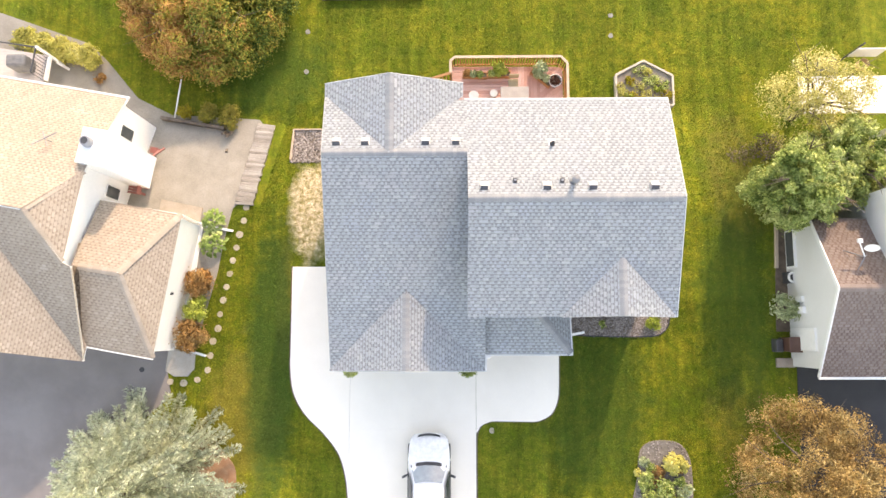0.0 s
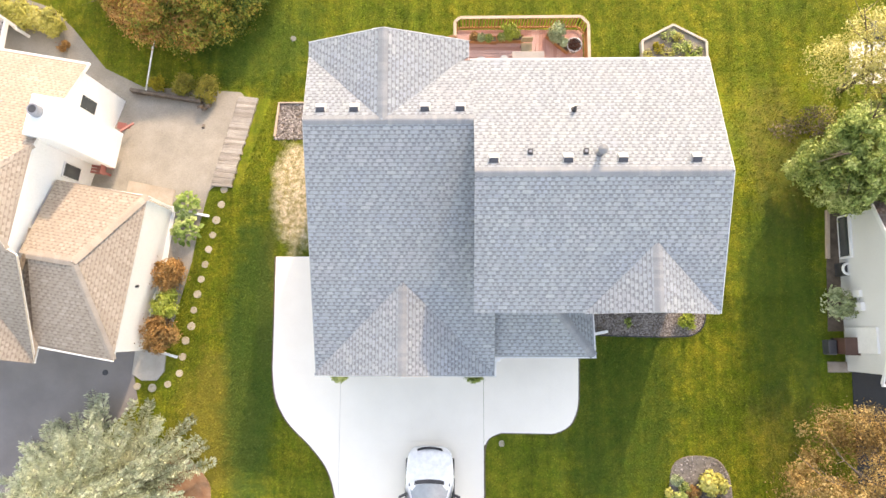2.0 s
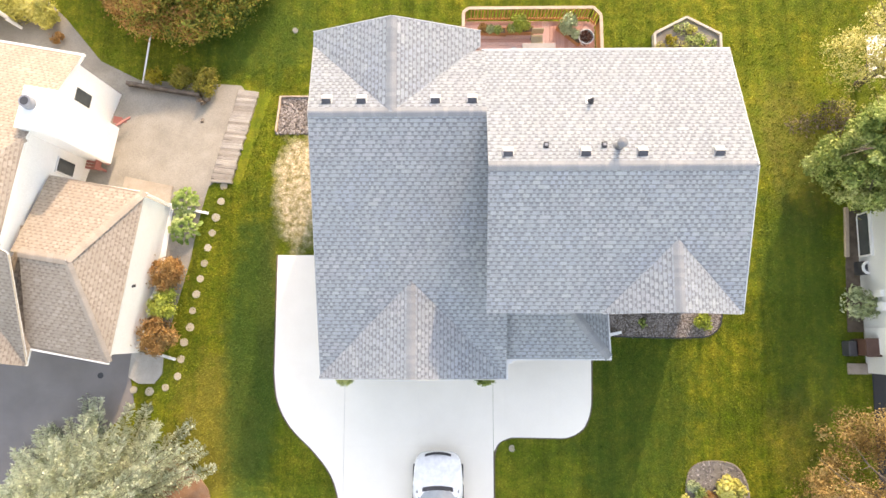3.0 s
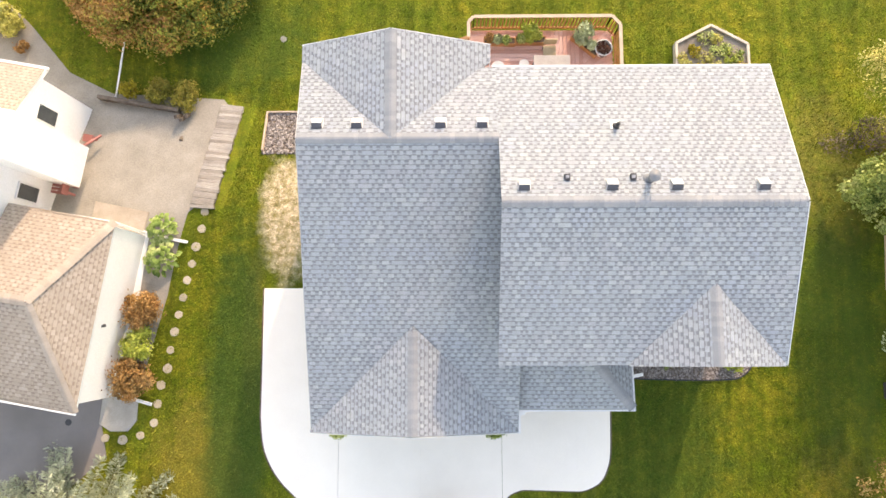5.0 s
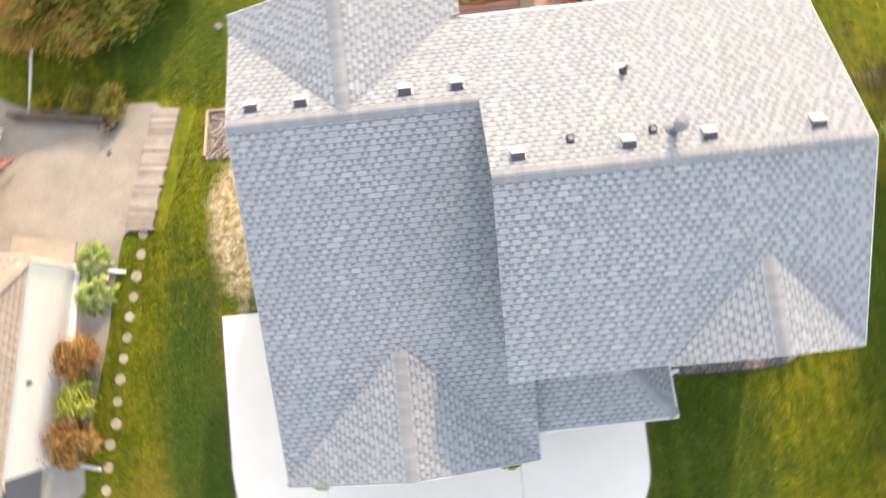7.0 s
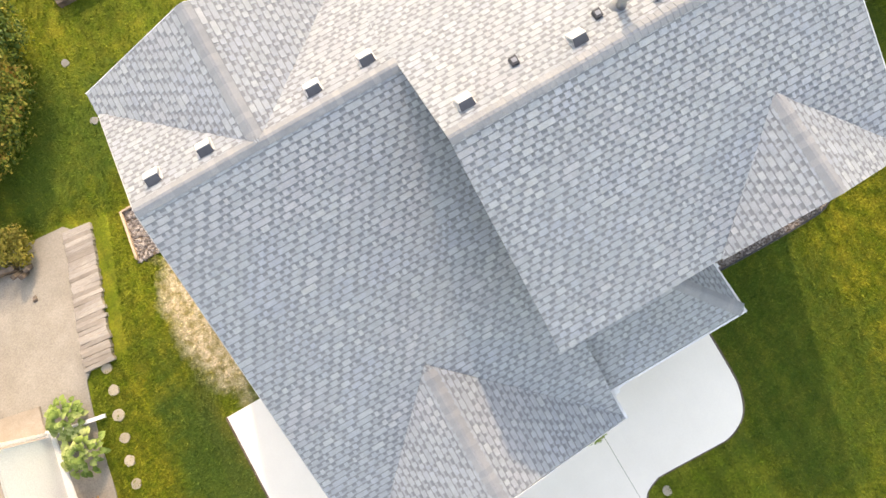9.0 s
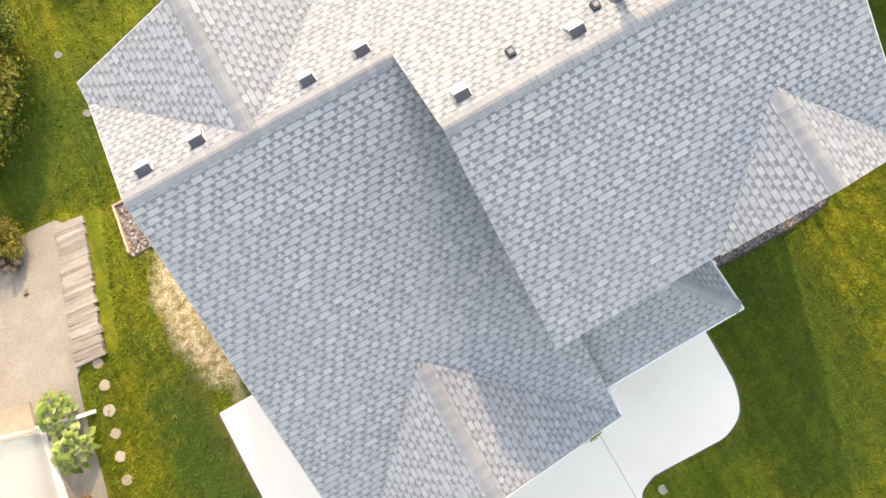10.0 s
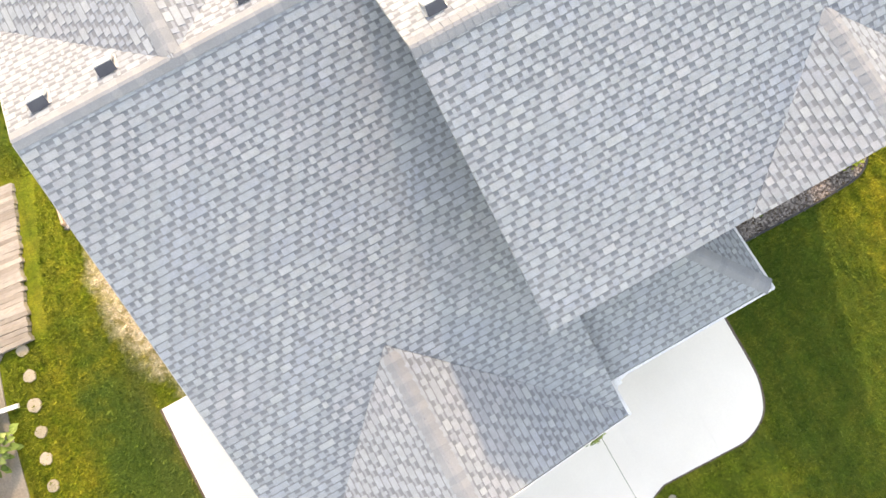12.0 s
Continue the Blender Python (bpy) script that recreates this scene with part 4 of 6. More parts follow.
part("outlet", beam((-11.98, 4.4, 0.2), (-10.5, 4.12, 0.1), 0.1, 0.08), WHITE, lw, "long white downspout extension")
part("outlet", beam((-12.3, -1.2, 0.2), (-11.5, -1.45, 0.1), 0.1, 0.08), WHITE, lw)
part("wall_lamp", tube((-12.55, 1.2, 1.71), (-12.42, 1.22, 1.71), 0.05), DARK_METAL, lw)
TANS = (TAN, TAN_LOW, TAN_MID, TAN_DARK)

brown_house = thing("house", "grey sided house with brown shingle gable roof", "house")
RH_PLANES = [
    [(14.15, 4.2, 2.43), (14.15, 1.25, 4.23), (16.4, 1.25, 4.23), (16.4, 4.2, 2.43)],
    [(14.1, -2.2, 2.38), (24, -2.2, 2.38), (24, 1.25, 4.23), (14.15, 1.25, 4.23)],
]
brown_roof = roof_deck(RH_PLANES, brown_house, WHITE, 0.14, label="brown shingle gable roof")
wall([(14.35, -1.9, -0.2), (14.35, -1.9, 2.43), (14.35, 1.25, 4.09), (14.35, 3.95, 2.43), (14.35, 3.95, -0.3)], 0.15, brown_house, SIDING_GREY, label="pale grey siding wall")
part("wall", slab([(14.5, -1.9), (24, -1.9), (24, 4.0), (14.5, 4.0)], -0.3, 2.35), SIDING_GREY, brown_house)
part("wall", slab([(16.4, 1.3), (24, 1.3), (24, 5.2), (16.4, 5.2)], -0.3, 5.05), SIDING_GREY, brown_house)
part("wall", slab([(18.3, 5.2), (25, 5.2), (25, 8.4), (18.3, 8.4)], -1.4, 5.05), SIDING_GREY, brown_house)
part("upper_roof", slab([(16.2, 1.1), (25, 1.1), (25, 8.6), (18.1, 8.6), (18.1, 5.4), (16.2, 5.4)], 5.05, 5.2), BROWN, brown_house)
part("rake_board", beam((14.1, -2.24, 2.34), (14.1, 1.25, 4.19), 0.05, 0.16), WHITE, brown_house)
part("rake_board", beam((14.1, 4.24, 2.39), (14.1, 1.25, 4.19), 0.05, 0.16), WHITE, brown_house)
part("gutter", beam((14.1, -2.26, 2.34), (24, -2.26, 2.34), 0.1, 0.1), WHITE, brown_house)
dr = part("side_door", box(14.12, 14.22, -1.2, -0.25, 0.2, 2.2, 0.01), WHITE, brown_house, "white side door")
part("window", box(14.1, 14.22, 2.35, 4.0, 0.25, 1.0, 0.01), WHITE, brown_house, "low white framed window")
part("pane", box(14.085, 14.11, 2.42, 3.93, 0.32, 0.93, 0.0), GLASS, brown_house)
part("meter_box", box(14.05, 14.22, 0.35, 0.65, 1.0, 1.5, 0.01), WHITE, brown_house)
part("meter_box", box(14.07, 14.22, 0.85, 1.1, 1.0, 1.4, 0.01), WHITE, brown_house)

dish = thing("satellite_dish", "white satellite dish on a tripod on the brown roof", "satellite dish", (15.25, 2.45, 3.49))
for a in (0.3, 2.4, 4.5):
    part("leg", tube((0.5 * math.cos(a), 0.5 * math.sin(a), -0.35 * math.sin(a) * 0.68), (0, 0, 0.6), 0.018), METAL, dish)
bm = bmesh.new()
bmesh.ops.create_uvsphere(bm, u_segments=20, v_segments=10, radius=0.5)
bmesh.ops.delete(bm, geom=[v for v in bm.verts if v.co.z > -0.3], context="VERTS")
bmesh.ops.scale(bm, vec=(1, 0.75, 0.6), verts=bm.verts)
pn = part("reflector", bm, WHITE, dish, smooth=True)
pn.matrix_basis = pose(0.1, 0.1, 1.0, 60, 0, -10)
part("arm", beam((0, 0, 0.6), (-0.35, 0.55, 0.9), 0.04, 0.04), WHITE, dish)
part("receiver", box(-0.42, -0.26, 0.5, 0.66, 0.85, 1.0, 0.01), WHITE, dish)

aerial = thing("roof_aerial", "small metal aerial on the tan roof", "aerial", lh(-2.6, 8.4, 3.69))
for a, b in (((0, 0, -0.1), (0, 0, 0.6)), ((-0.5, -0.25, 0.6), (0.5, 0.25, 0.6)), ((0.1, -0.3, 0.55), (-0.1, 0.3, 0.55))):
    part("rod", tube(a, b, 0.018), METAL, aerial)

# ---- paving round the neighbours ----
patch("left_driveway", [(-26, -0.6), (-13.05, -1.0), (-13.2, -2.2), (-13.0, -3.2), (-14.5, -4.5), (-15, -9), (-15, -30), (-26, -30)], ASPHALT, "grey asphalt driveway with oil stains", "driveway", 0.03, 4)
patch("right_driveway", [(14.4, -1.85), (14.36, -3.7), (14.3, -30), (26, -30), (26, -1.8)], ASPHALT_NEW, "fresh black asphalt driveway", "driveway", 0.03, 4)
pad = thing("stoop_pad", "small pale concrete pad beside the asphalt", "paving", (0, 0, 0))
part("slab", slab([(-13.2, -1.1), (-13.3, -2.1), (-12.9, -2.35), (-12.3, -2.35), (-12.02, -2.0), (-12.0, -1.35)], -0.05, 0.06, 0.015), plain("old_concrete", (0.42, 0.38, 0.33), (0.50, 0.46, 0.41), 0.9, 2, 30, 0.4), pad)
# added strip, white so that it continues the wall down to the shrubs
wall_foot = thing("wall_foot_strip", "added white strip standing in for the foot of the garage wall", "paving", (0, 0, 0))
part("slab", slab([(-13.0, -1.12), (-12.5, -1.2), (-11.88, 4.5), (-12.1, 4.55)], -0.05, 0.065, 0.015), WHITE, wall_foot)
pad = thing("stoop_pad", "tan concrete pad beside the white house", "paving", (0, 0, 0))
part("slab", slab([(-14.0, 4.7), (-12.1, 4.35), (-11.95, 5.2), (-13.85, 5.6)], -0.3, 0.05, 0.015), plain("tan_concrete", (0.34, 0.285, 0.23), (0.42, 0.36, 0.30), 0.9, 2, 30, 0.3), pad)
patch("gravel_patio", [(-15.89, 5), (-12.2, 4.1), (-12.8, -0.9), (-12, -1), (-11.15, 2.3), (-10.95, 3.6), (-10.59, 5.19), (-10.17, 5.58), (-9.44, 9.24), (-9.85, 9.7), (-11.01, 9.79), (-14.09, 9.97), (-15.81, 10.83), (-17.35, 12.65), (-18.32, 13.6), (-23.14, 15.33), (-25.12, 9.61), (-16.53, 8.71)], GRAVEL, "tan pea gravel patio and paths", "gravel", 0.03, 0.3)
court = thing("sport_court", "white concrete pad in the back yard", "paving", (0, 0, 0))
part("slab", slab([(15.99, 8.35), (25.35, 8.35), (25.06, 11.74), (15.91, 11.74)], -1.7, -1.25, 0.01), CONCRETE, court)

# ---- log steps and stones ----
steps = thing("log_steps", "weathered timber steps going down beside the gravel", "steps", (0, 0, 0))
rng = random.Random(5)
n_steps = 34
for i in range(n_steps):
    k = (i + 0.5) / n_steps
    y = 5.33 + 4.1 * k
    xc = -10.1 + 0.62 * k
    z = ground_z(0, y) + 0.09
    w = 0.42 + rng.uniform(-0.02, 0.02)
    st = part("timber", box(-w, w, -0.057, 0.057, -0.15, 0.06, 0.012), TIMBER, steps)
    st.matrix_basis = pose(xc + rng.uniform(-0.025, 0.025), y, z + rng.uniform(-0.012, 0.012), rng.uniform(-2, 2), rng.uniform(-1, 1), -6 + rng.uniform(-1.5, 1.5))
for i, (x, y) in enumerate(((-9.99, 5.21), (-10.06, 4.6), (-10.23, 3.97), (-10.35, 3.37), (-10.5, 2.79), (-10.61, 2.19), (-10.74, 1.6), (-10.86, 1.01), (-10.98, 0.38), (-11.05, -0.24), (-11.25, -0.81), (-11.33, -1.44), (-11.43, -2.07), (-11.87, -2.49), (-12.47, -2.64), (-13.07, -2.58))):
    r = rng.uniform(0.135, 0.165)
    out = [(math.cos(a) * r * rng.uniform(0.9, 1.08), math.sin(a) * r * rng.uniform(0.9, 1.08)) for a in [j * 6.2832 / 14 for j in range(14)]]
    ob = obj("stepping_stone", from_bm(slab(out, -0.05, 0.03, 0.01), "stepping_stone", STONE))
    ob.matrix_basis = pose(x, y, ground_z(x, y) + 0.01)
    tagged(ob, "round pale stepping stone set in the lawn", "stepping stone", "stepping stones")
METAL_DULL = plain("grey_cover", (0.24, 0.23, 0.21), (0.32, 0.31, 0.28), 0.9)
for x, y in ((-7.65, 14.14), (-7.68, 12.11), (7.1, 14.87), (7.07, 13.84), (1.07, -4.65)):
    out = [(math.cos(a) * 0.13 * rng.uniform(0.8, 1.1), math.sin(a) * 0.13 * rng.uniform(0.8, 1.1)) for a in [j * 6.2832 / 12 for j in range(12)]]
    ob = obj("lawn_cover", from_bm(slab(out, -0.04, 0.025, 0.008), "lawn_cover", STONE if y < 0 else METAL_DULL))
    ob.matrix_basis = pose(x, y, ground_z(x, y))
    tagged(ob, "small grey round cover in the lawn", "cover")
mh = obj("drain_cover", from_bm(tube((0, 0, -0.05), (0, 0, 0.015), 0.12, 0.11, 16), "drain_cover", DARK_METAL))
mh.matrix_basis = pose(-14.35, -2.05, 0.03)
tagged(mh, "small dark round cover in the asphalt", "cover")

# ---- timber wall, bushes, pole ----
tw = thing("retaining_wall", "low dark weathered timber retaining wall", "wall", (0, 0, 0))
for k in range(2):
    z = -1.1 + 0.17 * k
    part("timber", beam((-14.5, 9.75, z), (-11.42, 9.2, z), 0.14, 0.16, 0.01), OLD_TIMBER, tw)
for j, (dx, dy, dz) in enumerate(((0, 0, 0.2), (0.15, -0.05, 0.1), (0.3, 0.05, 0.0), (0.12, -0.5, -0.1))):
    part("post", beam((-11.42 + dx, 9.15 + dy, -1.3), (-11.35 + dx, 8.8 + dy * 1.6, -0.65 + dz), 0.12, 0.12, 0.01), OLD_TIMBER, tw)
pole = obj("white_pole", from_bm(tube((0, 0, 0), (0.6, 2.1, 0.75), 0.035), "white_pole", WHITE))
pole.matrix_basis = pose(-13.97, 9.67, -1.2)
tagged(pole, "leaning white pole behind the timber wall", "pole")
shrub("bush", "golden low bush behind the timber wall", (-13.31, 10.02, -1.26), 0.42, 0.7, LEAF_GOLD, 1100, 0.05, 11, group="bushes on the gravel")
shrub("bush", "green and golden bush behind the timber wall", (-12.21, 9.88, -1.22), 0.62, 0.55, LEAF_AUTUMN, 1900, 0.05, 12, group="bushes on the gravel")
shrub("bush", "green and golden bush behind the timber wall", (-11.25, 9.7, -1.19), 0.68, 0.6, LEAF_AUTUMN, 2100, 0.05, 13, group="bushes on the gravel")
shrub("rust_shrub", "round rust-brown shrub beside the white wall", (-11.8, 1.75, 0), 0.82, 1.1, LEAF_RUST, 4800, 0.05, 14, group="shrubs by the wall")
shrub("lime_shrub", "lime-green shrub between two rusty ones", (-11.9, 0.6, 0), 0.66, 0.9, LEAF_LIME, 3200, 0.05, 15, group="shrubs by the wall")
shrub("rust_shrub", "round rust-brown shrub beside the white wall", (-12.1, -0.5, 0), 0.86, 1.15, LEAF_RUST, 5000, 0.05, 16, group="shrubs by the wall")


def hosta(at, r, leaf, seed, label="broad-leaved green hosta clump", n=120, size=0.165):
    rng = random.Random(seed)
    t = thing("hosta", label, "plant", at)
    verts, faces = [], []
    for i in range(n):
        a, e = rng.uniform(0, 6.28), rng.uniform(0.1, 1.0)
        d = Vector((math.cos(a), math.sin(a), 0))
        s = Vector((-d.y, d.x, 0))
        root, ln, h = d * r * 0.75 * e, size * rng.uniform(0.8, 1.3), 0.42 * (1.15 - e) + 0.1
        w = ln * 0.42
        pts = [(0, 0.15), (0.35, 1.0), (0.75, 0.8), (1.0, 0.05)]
        i0 = len(verts)
        for q, wid in pts:
            c = root + d * ln * q + Vector((0, 0, h + 0.1 * math.sin(q * 2.6) - 0.12 * q * e))
            verts += [c - s * w * wid, c + Vector((0, 0, -0.02)), c + s * w * wid]
        for q in range(3):
            k = i0 + q * 3
            faces += [(k, k + 1, k + 4, k + 3), (k + 1, k + 2, k + 5, k + 4)]
    obj("leaves", mesh_of("leaves", verts, faces, leaf, smooth=True), t)
    return t


hosta((-11.4, 4.55, 0), 0.62, LEAF_HOSTA, 21)
hosta((-11.35, 3.55, 0), 0.7, LEAF_HOSTA, 22)
shrub("small_bush", "small dark bush on the gravel", (-17.64, 11.78, -1.3), 0.3, 0.4, LEAF_RUST, 500, 0.05, 17)
for i, (x, y) in enumerate(((-21.21, 13.6), (-20.44, 13.36), (-19.67, 13.17), (-18.89, 12.93), (-18.12, 12.74))):
    shrub("hedge_bush", "yellow-green hedge bush along the gravel", (x, y, -1.3), 0.72, 0.85, LEAF_HEDGE, 3600, 0.055, 30 + i, group="hedge")

# ---- deck of the tan house ----
nd = thing("neighbour_deck", "grey deck with black metal railing behind the tan house", "deck", (0, 0, 0))
part("platform", slab([(-24, 11.2), (-19.75, 11.2), (-19.6, 12.5), (-24, 13.2)], -0.2, 0.0, 0.01), plain("grey_deck", (0.42, 0.37, 0.35), (0.50, 0.45, 0.42), 0.7, 1, 20, 0.2, 0, (1, 8, 1)), nd)
part("rail", beam((-24, 13.2, 0.9), (-19.6, 12.5, 0.9), 0.06, 0.05), DARK_METAL, nd)
part("rail", beam((-19.6, 12.5, 0.9), (-19.75, 11.3, 0.9), 0.06, 0.05), DARK_METAL, nd)
for i in range(9):
    k = i / 8
    part("baluster", tube((-19.6 - 0.15 * k, 12.5 - 1.2 * k, 0), (-19.6 - 0.15 * k, 12.5 - 1.2 * k, 0.9), 0.015, sides=6), DARK_METAL, nd)
part("post", beam((-19.55, 12.5, -2.2), (-19.55, 12.5, 0.95), 0.12, 0.12), WHITE, nd)
part("brace", beam((-19.5, 12.4, -0.6), (-19.0, 12.2, -2.15), 0.12, 0.1), WHITE, nd)
part("skirt", beam((-19.65, 11.3, -0.1), (-19.52, 12.5, -0.1), 0.08, 0.25), WHITE, nd)
gr = thing("grill", "covered dark grill on the neighbour's deck", "grill", (-20.5, 11.9, 0))
bm = box(-0.45, 0.45, -0.3, 0.3, 0.0, 0.95, 0.12)
part("cover", bm, plain("grill_cover", (0.13, 0.13, 0.14), (0.2, 0.2, 0.2), 0.8), gr)

stair = thing("outdoor_stairs", "small red painted wooden stairs by the white wall", "stairs", (0, 0, 0))
for i in range(4):
    part("tread", beam(lh(-0.75, 9.6 - 0.02 * i, -0.6 - 0.2 * i), lh(-0.4 + 0.1 * i, 9.6, -0.6 - 0.2 * i), 0.28, 0.05), RED_PAINT, stair)
part("rail", beam(lh(-0.5, 9.0, 0.0), lh(0.0, 9.75, -0.4), 0.08, 0.08), RED_PAINT, stair)
st2 = thing("planter_bench", "small red wooden bench by the white wall", "bench", (0, 0, 0))
for k in range(4):
    part("slat", beam(lh(-0.85, 7.35 + 0.12 * k, 0.35), lh(-0.25, 7.35 + 0.12 * k, 0.35), 0.1, 0.04), RED_PAINT, st2)
part("back", beam(lh(-0.25, 7.3, 0.6), lh(-0.25, 7.8, 0.6), 0.05, 0.35), RED_PAINT, st2)
part("leg", beam(lh(-0.3, 7.4, -0.6), lh(-0.3, 7.4, 0.35), 0.08, 0.08), RED_PAINT, st2)
part("leg", beam(lh(-0.3, 7.7, -0.6), lh(-0.3, 7.7, 0.35), 0.08, 0.08), RED_PAINT, st2)

# ---- red deck ----
deck = thing("deck", "red-stained wooden deck with tan railing behind the house", "deck", (0, 0, 0))
FZ, RZ = 0.6, 1.58
RAIL = [(-0.68, 10.9), (-0.68, 11.45), (-0.5, 11.62), (4.18, 11.62), (4.45, 11.32), (4.45, 8.6)]
part("frame", slab([(-0.62, 8.7), (4.4, 8.7), (4.4, 11.25), (4.12, 11.55), (-0.45, 11.55), (-0.62, 11.4)], FZ - 0.3, FZ - 0.035), DECK_RED, deck)


def deck_board(a, b, w=0.135):
    part("board", beam((*a, FZ - 0.015), (*b, FZ - 0.015), w, 0.03, 0.004), DECK_RED, deck)


y = 8.8
while y < 11.5:
    deck_board((-0.6, y), (1.92, y))
    y += 0.142
xb = 2.02
while xb < 3.3:
    deck_board((xb, 8.75), (xb, 11.55))
    xb += 0.142
for i in range(13):
    a = (3.36, 8.8 + 0.2 * i)
    ln = min((4.38 - 3.36), max(0.1, (11.5 - a[1])))
    deck_board(a, (a[0] + ln, a[1] + ln if a[1] + ln < 11.55 else 11.55), 0.135)
for a, b in zip(RAIL, RAIL[1:]):
    part("rail", beam((*a, RZ), (*b, RZ), 0.115, 0.04, 0.006), RAIL_WOOD, deck, "tan top rail")
    part("rail", beam((*a, FZ + 0.1), (*b, FZ + 0.1), 0.05, 0.08, 0.006), PICKET, deck)
    d = Vector(b) - Vector(a)
    n = max(2, int(d.length / 0.125))
    for i in range(n + 1):
        p = Vector(a) + d * i / n
        part("baluster", beam((p.x, p.y, FZ), (p.x, p.y, RZ - 0.02), 0.04, 0.04, 0), PICKET, deck)
for x, y in ((-0.6, 8.9), (-0.6, 11.45), (1.9, 11.55), (4.35, 11.3), (4.35, 8.9)):
    part("post", beam((x, y, -1.4), (x, y, FZ - 0.2), 0.14, 0.14), RAIL_WOOD, deck)
for i in range(9):
    part("stair_tread", box(-0.95 - 0.27 * i, -0.66 - 0.27 * i, 10.0, 10.85, FZ - 0.2 * (i + 1) - 0.04, FZ - 0.2 * (i + 1), 0.006), DECK_RED, deck)
part("stair_rail", beam((-0.66, 10.9, RZ), (-2.9, 10.9, RZ - 1.75), 0.12, 0.05), PICKET, deck)
for i in range(14):
    k = i / 13
    part("baluster", beam((-0.7 - 2.1 * k, 10.9, FZ - 1.6 * k - 0.1), (-0.7 - 2.1 * k, 10.9, RZ - 1.65 * k), 0.04, 0.04, 0), PICKET, deck)

rng = random.Random(9)


def planter_box(at, ln, turn, seed, leaf, label):
    t = thing("planter_box", label, "planter", at, turn, group="planters on the deck")
    bm = bmesh.new()
    box(-ln / 2, ln / 2, -0.13, -0.1, 0, 0.24, 0.005, bm)
    box(-ln / 2, ln / 2, 0.1, 0.13, 0, 0.24, 0.005, bm)
    box(-ln / 2, -ln / 2 + 0.03, -0.1, 0.1, 0, 0.24, 0.005, bm)
    box(ln / 2 - 0.03, ln / 2, -0.1, 0.1, 0, 0.24, 0.005, bm)
    part("trough", bm, TERRACOTTA, t)
    part("soil", box(-ln / 2 + 0.03, ln / 2 - 0.03, -0.1, 0.1, 0.02, 0.19, 0), SOIL, t)
    r = random.Random(seed)
    for j in range(int(ln / 0.28)):
        lf = r.choice(leaf)
        v, f = leaf_cloud(r, [((-ln / 2 + 0.2 + j * 0.28, r.uniform(-0.03, 0.12), 0.36), (0.18, 0.18, 0.18))], 320, 0.045, shag=1.0)
        obj("plant", mesh_of("plant", v, f, lf), t)


planter_box((0.42, 11.1, FZ), 1.1, -3, 41, (LEAF_GREEN, LEAF_RUST, LEAF_PALE), "orange planter trough with mixed plants and dark blooms")
planter_box((1.5, 11.12, FZ), 1.05, 0, 42, (LEAF_LIME, LEAF_LIME, LEAF_GREEN), "orange planter trough with bright green plants")
planter_box((3.4, 10.95, FZ), 1.1, -40, 43, (LEAF_PALE, LEAF_LIME), "long planter trough with trailing pale plants")
shrub("potted_plant", "tall pale green plant in a pot on the deck", (3.3, 11.25, FZ), 0.42, 1.0, LEAF_PALE, 800, 0.06, 44, category="plant")
shrub("potted_plant", "bright lime plant on the deck", (1.45, 11.3, FZ), 0.36, 0.8, LEAF_LIME, 700, 0.06, 45, category="plant")
pot = thing("flower_pot", "large white round pot filled with dark plants", "pot", (4.0, 10.75, FZ))
bm = tube((0, 0, 0), (0, 0, 0.4), 0.2, 0.3, 24)
bmesh.ops.delete(bm, geom=[f for f in bm.faces if f.normal.z > 0.9], context="FACES")
bmesh.ops.solidify(bm, geom=bm.faces[:], thickness=0.03)
part("pot_body", bm, WHITE, pot, smooth=False)
v, f = leaf_cloud(random.Random(3), [((0, 0, 0.36), (0.25, 0.25, 0.12))], 500, 0.04)
obj("plant", mesh_of("plant", v, f, foliage("dark_leaves", ((0.0, (0.05, 0.02, 0.015)), (1.0, (0.16, 0.07, 0.05))))), pot)
tb = thing("patio_table", "pale patio table by the house wall on the deck", "table", (2.15, 10.05, FZ))
part("top", box(-0.62, 0.62, -0.3, 0.3, 0.68, 0.72, 0.01), plain("pale_laminate", (0.34, 0.29, 0.26), (0.40, 0.35, 0.31), 0.5), tb)
for sx in (-0.55, 0.55):
    for sy in (-0.25, 0.25):
        part("leg", tube((sx, sy, 0), (sx, sy, 0.68), 0.02), DARK_METAL, tb)
ch = thing("patio_chair", "pale folding chair on the deck", "chair", (2.12, 10.6, FZ))
part("seat", box(-0.22, 0.22, -0.22, 0.22, 0.4, 0.43, 0.01), plain("khaki_cloth", (0.40, 0.30, 0.18), (0.48, 0.37, 0.24), 0.9), ch)
part("backrest", beam((-0.22, 0.24, 0.7), (0.22, 0.24, 0.7), 0.04, 0.4), plain("khaki_back", (0.40, 0.30, 0.18), (0.48, 0.37, 0.24), 0.9), ch)
for sx in (-0.2, 0.2):
    for sy in (-0.2, 0.22):
        part("leg", tube((sx, sy, 0), (sx, sy, 0.4), 0.015), DARK_METAL, ch)
for x, y, r in ((1.25, 10.2, 0.17), (0.35, 10.1, 0.22)):
    t = thing("bucket", "pale grey round plastic tub on the deck", "tub", (x, y, FZ))
    part("tub_body", tube((0, 0, 0), (0, 0, 0.3), r * 0.8, r, 20), VENT_TOP, t)
    part("lid", tube((0, 0, 0.3), (0, 0, 0.33), r * 1.05, r * 1.0, 20), VENT_TOP, t)

